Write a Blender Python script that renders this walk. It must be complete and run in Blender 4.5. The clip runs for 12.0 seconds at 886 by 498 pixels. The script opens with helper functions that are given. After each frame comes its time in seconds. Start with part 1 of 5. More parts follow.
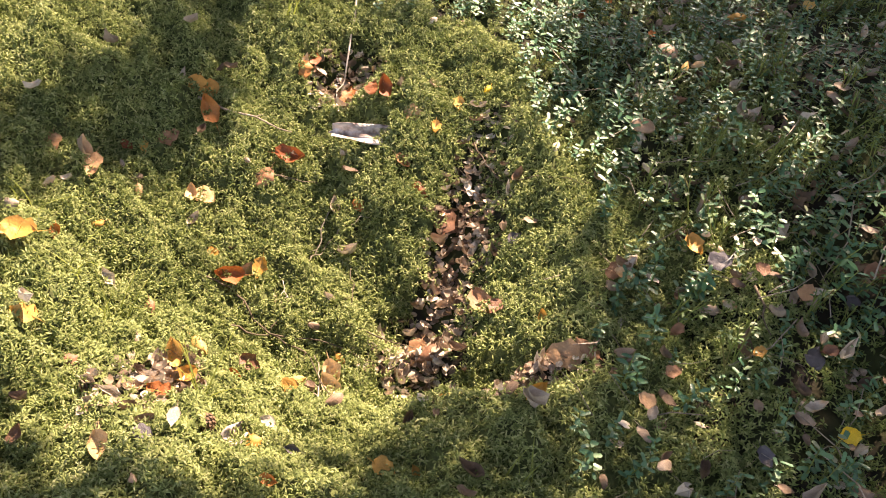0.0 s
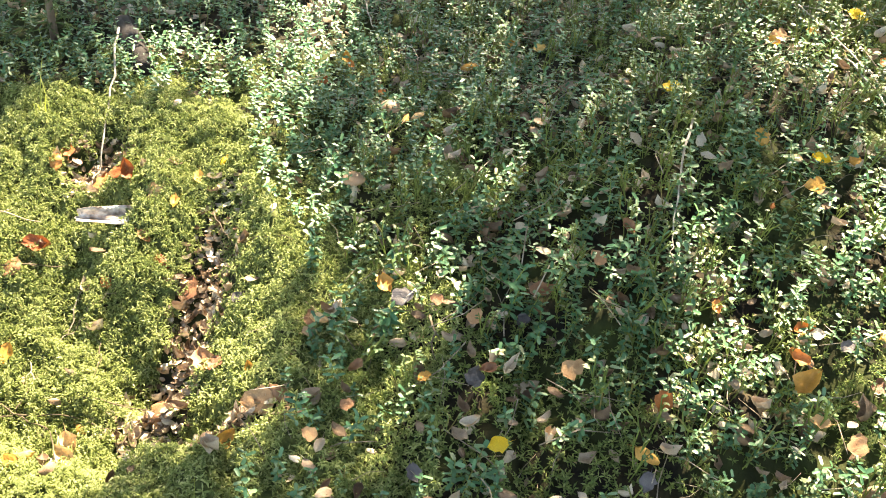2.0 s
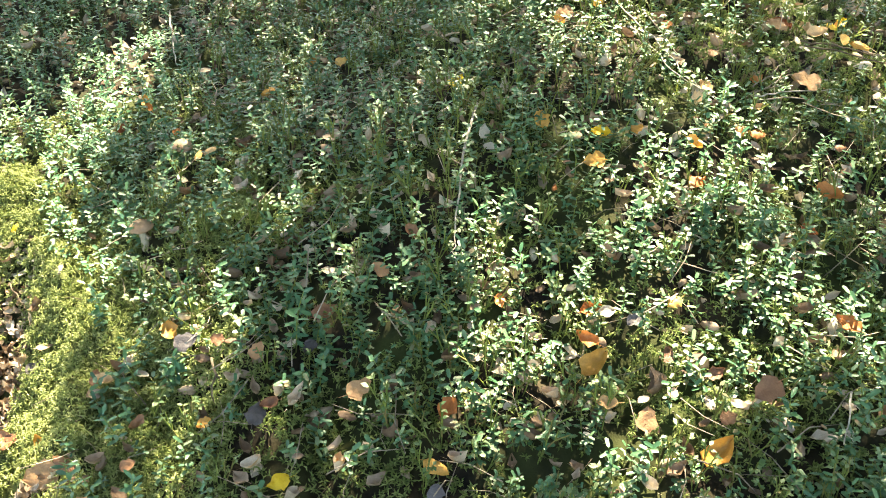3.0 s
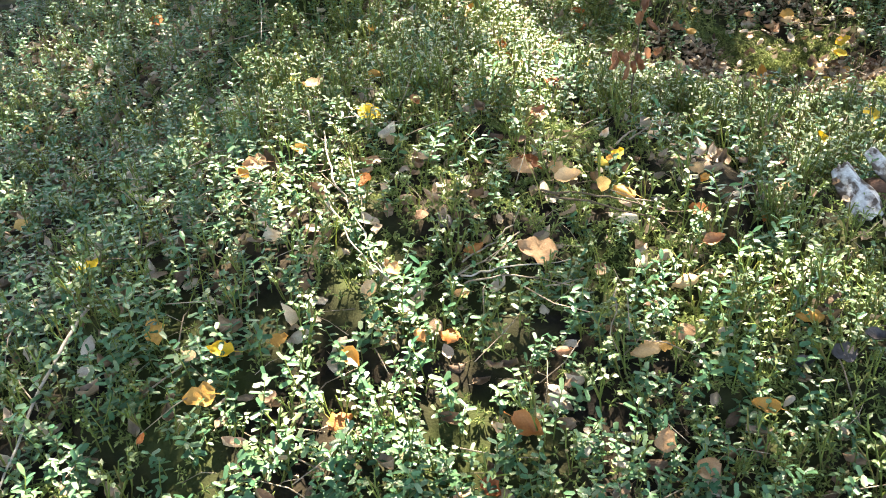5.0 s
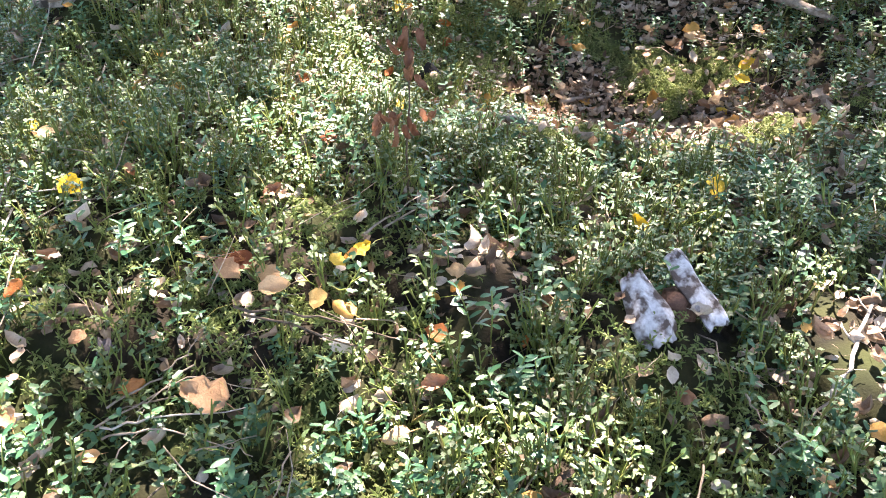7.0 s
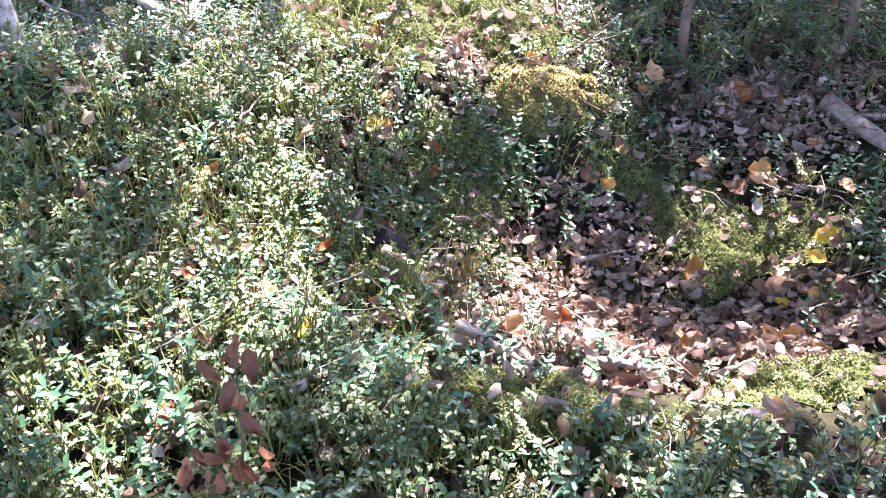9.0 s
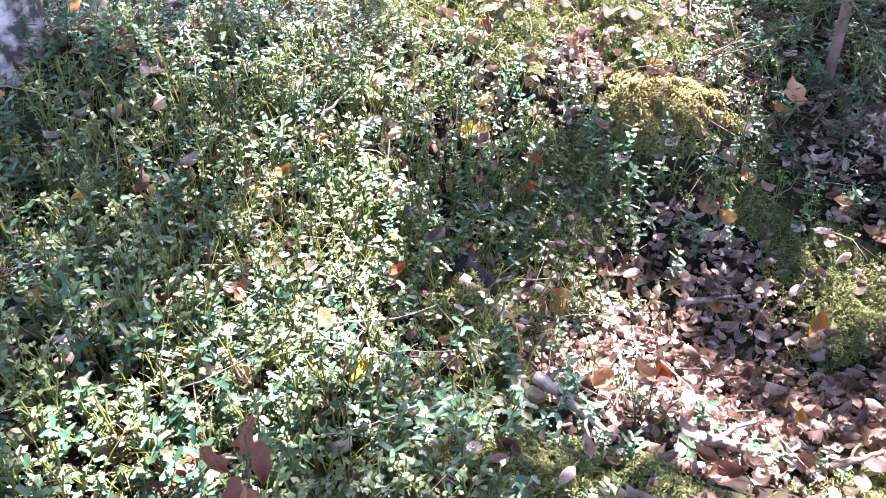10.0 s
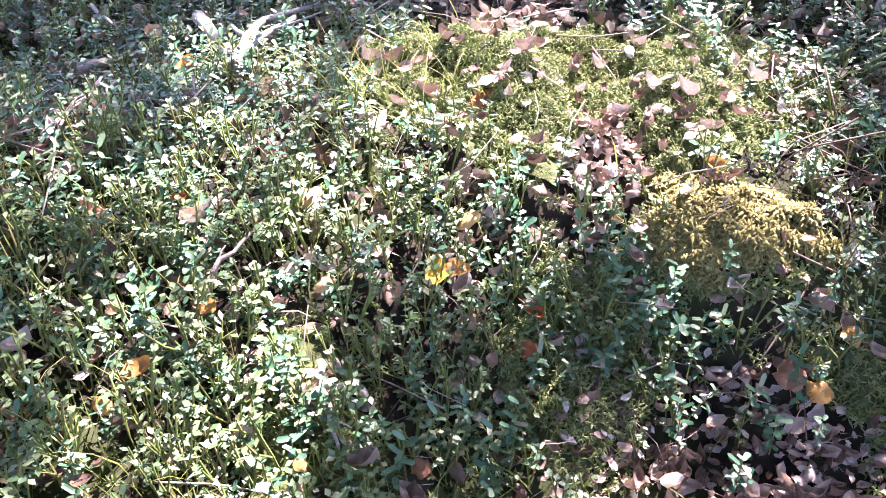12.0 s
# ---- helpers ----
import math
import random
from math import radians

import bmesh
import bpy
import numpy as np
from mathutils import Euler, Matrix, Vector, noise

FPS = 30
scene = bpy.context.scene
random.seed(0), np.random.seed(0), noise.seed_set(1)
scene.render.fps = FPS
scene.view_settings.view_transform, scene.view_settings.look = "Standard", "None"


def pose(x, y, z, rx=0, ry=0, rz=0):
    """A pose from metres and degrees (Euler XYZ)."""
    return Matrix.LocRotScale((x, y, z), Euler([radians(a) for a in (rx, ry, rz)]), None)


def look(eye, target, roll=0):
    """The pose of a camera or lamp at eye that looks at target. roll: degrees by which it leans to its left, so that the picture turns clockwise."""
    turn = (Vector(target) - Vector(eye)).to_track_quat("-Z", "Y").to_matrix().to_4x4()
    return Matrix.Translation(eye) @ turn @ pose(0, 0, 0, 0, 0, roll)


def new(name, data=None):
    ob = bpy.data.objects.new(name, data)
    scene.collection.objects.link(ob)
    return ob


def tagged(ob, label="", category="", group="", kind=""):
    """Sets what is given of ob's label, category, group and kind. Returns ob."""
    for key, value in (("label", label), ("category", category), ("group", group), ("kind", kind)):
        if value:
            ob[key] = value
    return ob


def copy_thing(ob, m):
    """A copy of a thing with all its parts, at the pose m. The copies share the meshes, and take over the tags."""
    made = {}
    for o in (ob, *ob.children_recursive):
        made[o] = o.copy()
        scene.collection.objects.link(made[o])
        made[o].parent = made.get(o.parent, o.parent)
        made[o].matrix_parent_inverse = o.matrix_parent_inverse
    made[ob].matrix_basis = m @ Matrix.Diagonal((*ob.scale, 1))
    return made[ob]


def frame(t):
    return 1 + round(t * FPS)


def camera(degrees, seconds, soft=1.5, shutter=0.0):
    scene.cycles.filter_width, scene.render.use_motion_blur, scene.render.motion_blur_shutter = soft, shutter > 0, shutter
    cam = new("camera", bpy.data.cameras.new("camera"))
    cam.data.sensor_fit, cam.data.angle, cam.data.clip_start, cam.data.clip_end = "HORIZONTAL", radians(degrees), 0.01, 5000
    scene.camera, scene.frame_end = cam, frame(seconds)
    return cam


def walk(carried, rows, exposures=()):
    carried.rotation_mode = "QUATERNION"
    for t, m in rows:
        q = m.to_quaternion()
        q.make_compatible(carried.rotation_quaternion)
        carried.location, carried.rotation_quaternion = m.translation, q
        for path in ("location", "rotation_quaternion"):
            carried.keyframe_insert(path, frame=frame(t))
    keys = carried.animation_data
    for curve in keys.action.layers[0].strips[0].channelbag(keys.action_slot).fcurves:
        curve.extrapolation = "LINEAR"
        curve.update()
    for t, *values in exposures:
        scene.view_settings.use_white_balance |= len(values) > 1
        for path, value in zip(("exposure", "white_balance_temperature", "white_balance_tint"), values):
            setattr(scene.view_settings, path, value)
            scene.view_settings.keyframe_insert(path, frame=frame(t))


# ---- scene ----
cam = camera(52.1, 12.0, soft=1.0)
PATH = [
    (0, look((0.000, 0.000, 1.101), (0.000, 1.541, -0.174), 13.51)),
    (0.5, look((0.166, 0.029, 1.197), (0.343, 1.620, -0.003), 10.72)),
    (1, look((0.453, 0.015, 1.184), (0.674, 1.603, -0.013), 8.37)),
    (1.5, look((0.675, -0.045, 1.209), (0.803, 1.541, -0.002), 9.21)),
    (2, look((0.685, -0.064, 1.287), (0.697, 1.556, 0.115), 7.01)),
    (2.5, look((0.849, -0.065, 1.283), (0.864, 1.563, 0.121), 3.74)),
    (3, look((1.135, 0.003, 1.279), (1.221, 1.640, 0.132), -0.74)),
    (3.2, look((1.230, 0.059, 1.287), (1.326, 1.698, 0.144), -1.70)),
    (4.8, look((1.943, 0.648, 1.233), (1.964, 2.345, 0.175), -4.76)),
    (5, look((2.072, 0.682, 1.226), (2.087, 2.378, 0.165), -4.79)),
    (5.5, look((2.355, 0.726, 1.245), (2.362, 2.409, 0.165), -5.17)),
    (6, look((2.493, 0.798, 1.229), (2.511, 2.472, 0.135), -5.12)),
    (6.5, look((2.611, 0.997, 1.199), (2.626, 2.657, 0.083), -4.85)),
    (7, look((2.710, 1.178, 1.225), (2.690, 2.825, 0.089), -4.10)),
    (7.5, look((2.801, 1.378, 1.232), (2.705, 3.010, 0.080), -3.79)),
    (7.7, look((2.871, 1.485, 1.278), (2.731, 3.094, 0.099), -3.60)),
    (9.3, look((3.056, 2.220, 1.349), (2.831, 3.794, 0.135), -2.63)),
    (9.5, look((3.068, 2.265, 1.347), (2.822, 3.830, 0.126), -2.54)),
    (10, look((3.037, 2.399, 1.302), (2.605, 3.899, 0.052), -2.46)),
    (10.5, look((3.113, 2.617, 1.219), (2.395, 3.991, -0.044), -4.32)),
    (11, look((3.141, 2.742, 1.248), (2.345, 4.086, -0.000), -5.81)),
    (11.5, look((3.152, 2.909, 1.193), (2.394, 4.259, -0.073), -6.83)),
    (12, look((3.065, 3.192, 1.163), (2.446, 4.602, -0.113), -6.82)),
]
walk(cam, PATH, [(0, 2.92, 8700, 28), (0.5, 3.27, 8750, 22), (1.0, 3.5, 8800, 16), (2.0, 3.75, 9000, 9), (3.2, 3.8, 8800, 5), (4.8, 3.78, 8100, 10), (6.0, 3.8, 7400, 19), (7.7, 3.82, 6900, 30), (9.3, 3.9, 6100, 45), (12, 3.87, 6050, 49)])

# ---- light: a high sun ahead of the walk, sky above ----
SUN_AZ, SUN_EL = radians(14), radians(55)
TO_SUN = Vector((math.sin(SUN_AZ) * math.cos(SUN_EL), math.cos(SUN_AZ) * math.cos(SUN_EL), math.sin(SUN_EL)))
world = bpy.data.worlds.new("sky")
scene.world = world
world.use_nodes = True
wn = world.node_tree
sky = wn.nodes.new("ShaderNodeTexSky")
sky.sky_type, sky.sun_disc, sky.sun_elevation, sky.sun_rotation = "NISHITA", False, SUN_EL, SUN_AZ
wn.links.new(sky.outputs["Color"], wn.nodes["Background"].inputs["Color"])
wn.nodes["Background"].inputs["Strength"].default_value = 0.057
sun = new("sun", bpy.data.lights.new("sun", "SUN"))
sun.data.energy, sun.data.angle, sun.data.color = 2.95, radians(0.5), (1.0, 0.95, 0.86)
sun.matrix_world = look(tuple(TO_SUN * 30), (0, 0, 0))

# ---- materials ----
def mat(name, stops, rough=0.6, spec=0.5, through_light=0.0, scale=60.0, bump=0.3, by="island", fine=400.0, metal=0.0):
    """A leaf, moss, bark or soil surface: colours picked per piece, mottled at two scales, with fine relief."""
    m = bpy.data.materials.new(name)
    m.use_nodes = True
    nt = m.node_tree
    N, L = nt.nodes, nt.links
    bsdf = N["Principled BSDF"]
    out = N["Material Output"]
    ramp = N.new("ShaderNodeValToRGB")
    el = ramp.color_ramp.elements
    while len(el) < len(stops):
        el.new(0.5)
    for e, (p, c) in zip(el, stops):
        e.position, e.color = p, (*c, 1)
    tc = N.new("ShaderNodeTexCoord")
    n1, n2 = N.new("ShaderNodeTexNoise"), N.new("ShaderNodeTexNoise")
    n1.inputs["Scale"].default_value, n1.inputs["Detail"].default_value = scale, 4
    n2.inputs["Scale"].default_value, n2.inputs["Detail"].default_value = fine, 2
    L.new(tc.outputs["Object"], n1.inputs["Vector"])
    L.new(tc.outputs["Object"], n2.inputs["Vector"])
    mix = N.new("ShaderNodeMath")
    mix.operation = "MULTIPLY_ADD"
    mix.inputs[1].default_value = 0.45 if by != "none" else 1.0
    L.new(n1.outputs["Fac"], mix.inputs[0])
    if by == "island":
        g = N.new("ShaderNodeNewGeometry")
        src = g.outputs["Random Per Island"]
    elif by == "object":
        src = N.new("ShaderNodeObjectInfo").outputs["Random"]
    else:
        src = None
    if src:
        sc = N.new("ShaderNodeMath")
        sc.operation = "MULTIPLY_ADD"
        sc.inputs[1].default_value, sc.inputs[2].default_value = 0.85, -0.15
        L.new(src, sc.inputs[0])
        L.new(sc.outputs[0], mix.inputs[2])
    else:
        mix.inputs[2].default_value = 0.0
    L.new(mix.outputs[0], ramp.inputs["Fac"])
    hsv = N.new("ShaderNodeHueSaturation")
    vr = N.new("ShaderNodeMapRange")
    vr.inputs["To Min"].default_value, vr.inputs["To Max"].default_value = 0.72, 1.28
    L.new(n2.outputs["Fac"], vr.inputs["Value"])
    L.new(vr.outputs["Result"], hsv.inputs["Value"])
    L.new(ramp.outputs["Color"], hsv.inputs["Color"])
    L.new(hsv.outputs["Color"], bsdf.inputs["Base Color"])
    bsdf.inputs["Roughness"].default_value = rough
    bsdf.inputs["Specular IOR Level"].default_value = spec
    bsdf.inputs["Metallic"].default_value = metal
    if bump:
        b = N.new("ShaderNodeBump")
        b.inputs["Strength"].default_value, b.inputs["Distance"].default_value = bump, 0.002
        L.new(n2.outputs["Fac"], b.inputs["Height"])
        L.new(b.outputs["Normal"], bsdf.inputs["Normal"])
    if through_light:
        tr = N.new("ShaderNodeBsdfTranslucent")
        mx = N.new("ShaderNodeMixShader")
        mx.inputs["Fac"].default_value = through_light
        L.new(hsv.outputs["Color"], tr.inputs["Color"])
        L.new(bsdf.outputs["BSDF"], mx.inputs[1])
        L.new(tr.outputs["BSDF"], mx.inputs[2])
        L.new(mx.outputs["Shader"], out.inputs["Surface"])
    return m


M_SOIL = mat("forest_soil", [(0.3, (0.006, 0.005, 0.004)), (0.5, (0.018, 0.014, 0.008)), (0.72, (0.045, 0.034, 0.020))], 0.9, 0.2, scale=14, bump=0.8, by="none", fine=180)

def mossy(m, green):
    """Lets thin green moss grow over a soil material in patches."""
    nt = m.node_tree
    bsdf = nt.nodes["Principled BSDF"]
    old = bsdf.inputs["Base Color"].links[0].from_socket
    n = nt.nodes.new("ShaderNodeTexNoise")
    n.inputs["Scale"].default_value, n.inputs["Detail"].default_value = 3.5, 6
    r = nt.nodes.new("ShaderNodeMapRange")
    r.inputs["From Min"].default_value, r.inputs["From Max"].default_value = 0.45, 0.62
    g = nt.nodes.new("ShaderNodeMix")
    g.data_type = "RGBA"
    g.inputs["B"].default_value = (*green, 1)
    tc = nt.nodes.new("ShaderNodeTexCoord")
    nt.links.new(tc.outputs["Object"], n.inputs["Vector"])
    nt.links.new(n.outputs["Fac"], r.inputs["Value"])
    nt.links.new(r.outputs["Result"], g.inputs["Factor"])
    nt.links.new(old, g.inputs["A"])
    nt.links.new(g.outputs["Result"], bsdf.inputs["Base Color"])


mossy(M_SOIL, (0.032, 0.042, 0.012))
M_MOSS = mat("feather_moss", [(0.0, (0.079, 0.108, 0.033)), (0.4, (0.211, 0.263, 0.088)), (0.8, (0.350, 0.390, 0.159)), (1.0, (0.488, 0.498, 0.258))], 0.7, 0.25, 0.35, scale=5, bump=0.0, fine=300)
M_MOSS_GREEN = mat("green_moss", [(0.0, (0.088, 0.134, 0.042)), (0.5, (0.188, 0.249, 0.079)), (1.0, (0.312, 0.351, 0.144))], 0.7, 0.25, 0.35, scale=5, bump=0.0, fine=300)
# moss colour taken darker, so gaps between sprigs look shaded
M_MOSS_BED_SHADED = mat("moss_bed", [(0.3, (0.030, 0.038, 0.012)), (0.5, (0.075, 0.092, 0.03)), (0.7, (0.14, 0.165, 0.055))], 0.85, 0.2, scale=45, bump=1.0, by="none", fine=260)
M_LEAF = mat("lingonberry_leaf", [(0.0, (0.028, 0.080, 0.037)), (0.4, (0.051, 0.152, 0.071)), (0.72, (0.088, 0.196, 0.088)), (0.9, (0.185, 0.253, 0.142)), (1.0, (0.312, 0.203, 0.114))], 0.42, 0.5, 0.12, scale=25, bump=0.15, fine=500)
M_BIL = mat("bilberry_leaf", [(0.0, (0.050, 0.102, 0.035)), (0.5, (0.100, 0.179, 0.062)), (0.85, (0.188, 0.249, 0.112)), (1.0, (0.350, 0.242, 0.112))], 0.45, 0.55, 0.2, scale=25, bump=0.1, fine=500)
M_STEM = mat("green_stem", [(0.0, (0.09, 0.13, 0.03)), (0.6, (0.17, 0.22, 0.05)), (1.0, (0.16, 0.11, 0.05))], 0.6, 0.3, scale=30, bump=0.1)
M_GRASS = mat("grass_blade", [(0.0, (0.12, 0.18, 0.03)), (0.6, (0.24, 0.28, 0.055)), (1.0, (0.40, 0.36, 0.14))], 0.5, 0.4, 0.35, scale=20, bump=0.0)
M_LITTER = mat("leaf_litter_brown", [(0.0, (0.076, 0.047, 0.032)), (0.3, (0.227, 0.149, 0.097)), (0.6, (0.400, 0.314, 0.238)), (0.88, (0.583, 0.512, 0.421)), (1.0, (0.540, 0.297, 0.130))], 0.65, 0.35, 0.12, scale=40, bump=0.6, fine=350)
M_OCHRE = mat("ochre_leaf", [(0.1, (0.42, 0.21, 0.045)), (0.6, (0.62, 0.34, 0.085)), (1.0, (0.66, 0.42, 0.15))], 0.5, 0.4, 0.2, scale=60, bump=0.5, by="object")
M_YELLOW = mat("yellow_leaf", [(0.1, (0.62, 0.38, 0.02)), (0.6, (0.75, 0.50, 0.03)), (1.0, (0.72, 0.50, 0.08))], 0.5, 0.4, 0.2, scale=60, bump=0.5, by="object")
M_RUST = mat("rust_leaf", [(0.1, (0.24, 0.065, 0.020)), (0.6, (0.42, 0.14, 0.035)), (1.0, (0.52, 0.22, 0.07))], 0.55, 0.4, 0.2, scale=60, bump=0.5, by="object")
M_PALE = mat("pale_leaf", [(0.1, (0.50, 0.28, 0.13)), (0.6, (0.60, 0.38, 0.19)), (1.0, (0.66, 0.47, 0.28))], 0.5, 0.4, 0.15, scale=60, bump=0.5, by="object")
M_BROWN = mat("brown_leaf", [(0.1, (0.17, 0.075, 0.04)), (0.6, (0.32, 0.16, 0.08)), (1.0, (0.42, 0.25, 0.13))], 0.55, 0.4, 0.1, scale=60, bump=0.6, by="object")
M_GREY = mat("dark_grey_leaf", [(0.1, (0.045, 0.04, 0.042)), (0.6, (0.09, 0.08, 0.085)), (1.0, (0.14, 0.125, 0.13))], 0.55, 0.4, 0.05, scale=60, bump=0.6, by="object")
M_TWIG = mat("grey_twig_bark", [(0.2, (0.13, 0.10, 0.075)), (0.5, (0.27, 0.22, 0.17)), (0.8, (0.42, 0.36, 0.30))], 0.75, 0.3, scale=50, bump=0.8, by="none", fine=260)
M_DARKTWIG = mat("dark_twig_bark", [(0.2, (0.045, 0.032, 0.022)), (0.5, (0.10, 0.075, 0.05)), (0.8, (0.17, 0.13, 0.09))], 0.75, 0.3, scale=50, bump=0.8, by="none", fine=260)
M_BIRCH = mat("birch_bark", [(0.40, (0.06, 0.055, 0.05)), (0.48, (0.26, 0.24, 0.22)), (0.58, (0.50, 0.47, 0.44)), (0.8, (0.66, 0.63, 0.59))], 0.65, 0.3, scale=22, bump=0.8, by="none", fine=150)
M_PALEBARK = mat("peeled_birch_bark", [(0.38, (0.20, 0.13, 0.10)), (0.52, (0.45, 0.37, 0.32)), (0.7, (0.62, 0.57, 0.53))], 0.55, 0.35, scale=30, bump=0.6, by="none", fine=200)
M_MUSH = mat("mushroom_cap", [(0.2, (0.26, 0.15, 0.09)), (0.6, (0.38, 0.24, 0.155)), (0.9, (0.46, 0.32, 0.22))], 0.5, 0.4, scale=40, bump=0.3, by="none")
M_MUSH_STEM = mat("mushroom_stem", [(0.2, (0.45, 0.38, 0.28)), (0.8, (0.62, 0.55, 0.44))], 0.7, 0.3, scale=40, bump=0.4, by="none")
M_CONE = mat("cone_scale", [(0.0, (0.05, 0.03, 0.018)), (0.6, (0.13, 0.08, 0.045)), (1.0, (0.30, 0.21, 0.13))], 0.6, 0.3, scale=60, bump=0.5)
M_NEEDLE = mat("spruce_needle", [(0.0, (0.035, 0.07, 0.025)), (0.6, (0.08, 0.13, 0.04)), (1.0, (0.15, 0.20, 0.07))], 0.5, 0.4, 0.15, scale=20, bump=0.0)
M_CROWN = mat("crown_leaf", [(0.0, (0.04, 0.08, 0.02)), (0.6, (0.08, 0.14, 0.03)), (1.0, (0.16, 0.20, 0.05))], 0.5, 0.4, 0.1, scale=3, bump=0.0)
M_TRUNK = mat("tree_bark", [(0.2, (0.07, 0.05, 0.035)), (0.5, (0.16, 0.12, 0.09)), (0.8, (0.27, 0.22, 0.18))], 0.85, 0.2, scale=12, bump=1.0, by="none", fine=60)
M_PALESTICK = mat("bleached_stick", [(0.2, (0.20, 0.17, 0.14)), (0.5, (0.36, 0.32, 0.275)), (0.8, (0.50, 0.455, 0.41))], 0.7, 0.3, scale=50, bump=0.7, by="none", fine=260)
M_BIGLEAF = mat("lingonberry_shoot_leaf", [(0.0, (0.034, 0.117, 0.061)), (0.6, (0.068, 0.193, 0.095)), (1.0, (0.121, 0.262, 0.095))], 0.32, 0.6, 0.2, scale=40, bump=0.15, by="object", fine=500)
M_WHITEROT = mat("flaking_white_bark", [(0.40, (0.10, 0.075, 0.065)), (0.47, (0.34, 0.32, 0.32)), (0.58, (0.56, 0.56, 0.58)), (0.8, (0.68, 0.67, 0.68))], 0.65, 0.3, scale=32, bump=1.0, by="none", fine=130)
M_ROT = mat("rotten_wood", [(0.25, (0.05, 0.025, 0.018)), (0.6, (0.15, 0.085, 0.06)), (0.9, (0.28, 0.19, 0.15))], 0.85, 0.2, scale=40, bump=1.0, by="none", fine=160)
M_CHAR = mat("dark_decayed_wood", [(0.3, (0.012, 0.010, 0.011)), (0.6, (0.03, 0.025, 0.025)), (0.85, (0.16, 0.14, 0.125))], 0.8, 0.25, scale=22, bump=0.9, by="none", fine=120)
# hummock moss with the gold of sunlight mixed into its colour
M_MOSS_SUNLIT = mat("sunlit_moss", [(0.0, (0.127, 0.111, 0.034)), (0.45, (0.253, 0.229, 0.069)), (0.8, (0.380, 0.346, 0.115)), (1.0, (0.506, 0.457, 0.196))], 0.7, 0.25, 0.35, scale=8, bump=0.0, fine=300)
M_MOSS_CUSHION = mat("cushion_moss", [(0.0, (0.11, 0.145, 0.05)), (0.5, (0.22, 0.26, 0.09)), (1.0, (0.36, 0.38, 0.17))], 0.7, 0.25, 0.35, scale=5, bump=0.0, fine=300)
M_WITHER = mat("withered_leaf", [(0.1, (0.15, 0.065, 0.038)), (0.6, (0.27, 0.125, 0.07)), (1.0, (0.38, 0.20, 0.12))], 0.5, 0.4, 0.3, scale=60, bump=0.5, by="object")

# ---- the lie of the land ----
RNG = np.random.default_rng(7)
WAVES = [(RNG.uniform(0, 2 * np.pi), RNG.uniform(0, 2 * np.pi), RNG.uniform(0.6, 1.5)) for _ in range(9)]


def ripple(x, y, size):
    """Smooth noise of about -1 to 1 with features of that size."""
    s = 0
    for a, ph, f in WAVES:
        s = s + np.sin((x * np.cos(a) + y * np.sin(a)) * f * 3.0 / size + ph * 7)
    return s / 4.0


def spots(x, y, *ellipses):
    """0 to 1 inside soft-edged ellipses (x, y, half width, half depth, turn in degrees)."""
    v = np.zeros(np.broadcast(x, y).shape)
    for cx, cy, rx, ry, a in ellipses:
        c, s = math.cos(radians(a)), math.sin(radians(a))
        u, w = ((x - cx) * c + (y - cy) * s) / rx, (-(x - cx) * s + (y - cy) * c) / ry
        v = np.maximum(v, np.clip(1.6 - 1.1 * np.sqrt(u * u + w * w), 0, 1))
    return v


def hill(x, y, h, cx, cy, s):
    return h * np.exp(-((x - cx) ** 2 + (y - cy) ** 2) / (2 * s * s))


def canopy(x, y):
    """The height that the plants' tops reach."""
    x, y = np.asarray(x, float), np.asarray(y, float)
    near = np.exp(-(np.maximum(0, np.hypot(x - 1.6, y - 2.8) - 3.5) / 2.5) ** 2)
    z = -0.272 + near * (0.030 * x + 0.065 * y) + (1 - near) * 0.25
    z = z + hill(x, y, -0.276, -0.4, 1.7, 0.45) + hill(x, y, 0.072, 0.4, 2.2, 0.5) + hill(x, y, 0.198, 1.5, 2.1, 0.5)
    z = z + hill(x, y, 0.292, 2, 3, 0.6) + hill(x, y, 0.092, 2.8, 2.3, 0.5) + hill(x, y, 0.026, 3.3, 2.8, 0.4)
    z = z + hill(x, y, -0.322, 3.53, 4.08, 0.45) + hill(x, y, -0.167, 2.88, 4, 0.3) + hill(x, y, -0.000, 2.43, 3.9, 0.5)
    z = z + hill(x, y, 0.088, 3.08, 4.6, 0.2) + hill(x, y, 0.168, 2.23, 4.42, 0.5) + hill(x, y, -0.004, 2.33, 5.8, 0.6)
    z = z + hill(x, y, -0.041, 3.63, 4.85, 0.4) + hill(x, y, -0.036, 1.2, 1, 0.5) + hill(x, y, -0.031, 3.4, 4.1, 0.25)
    z = z + hill(x, y, -0.073, 2.96, 4.32, 0.13) + hill(x, y, -0.207, -0.1, 1.5, 0.3)
    return z + hill(x, y, 0.28, 1.6, 4.1, 0.25)


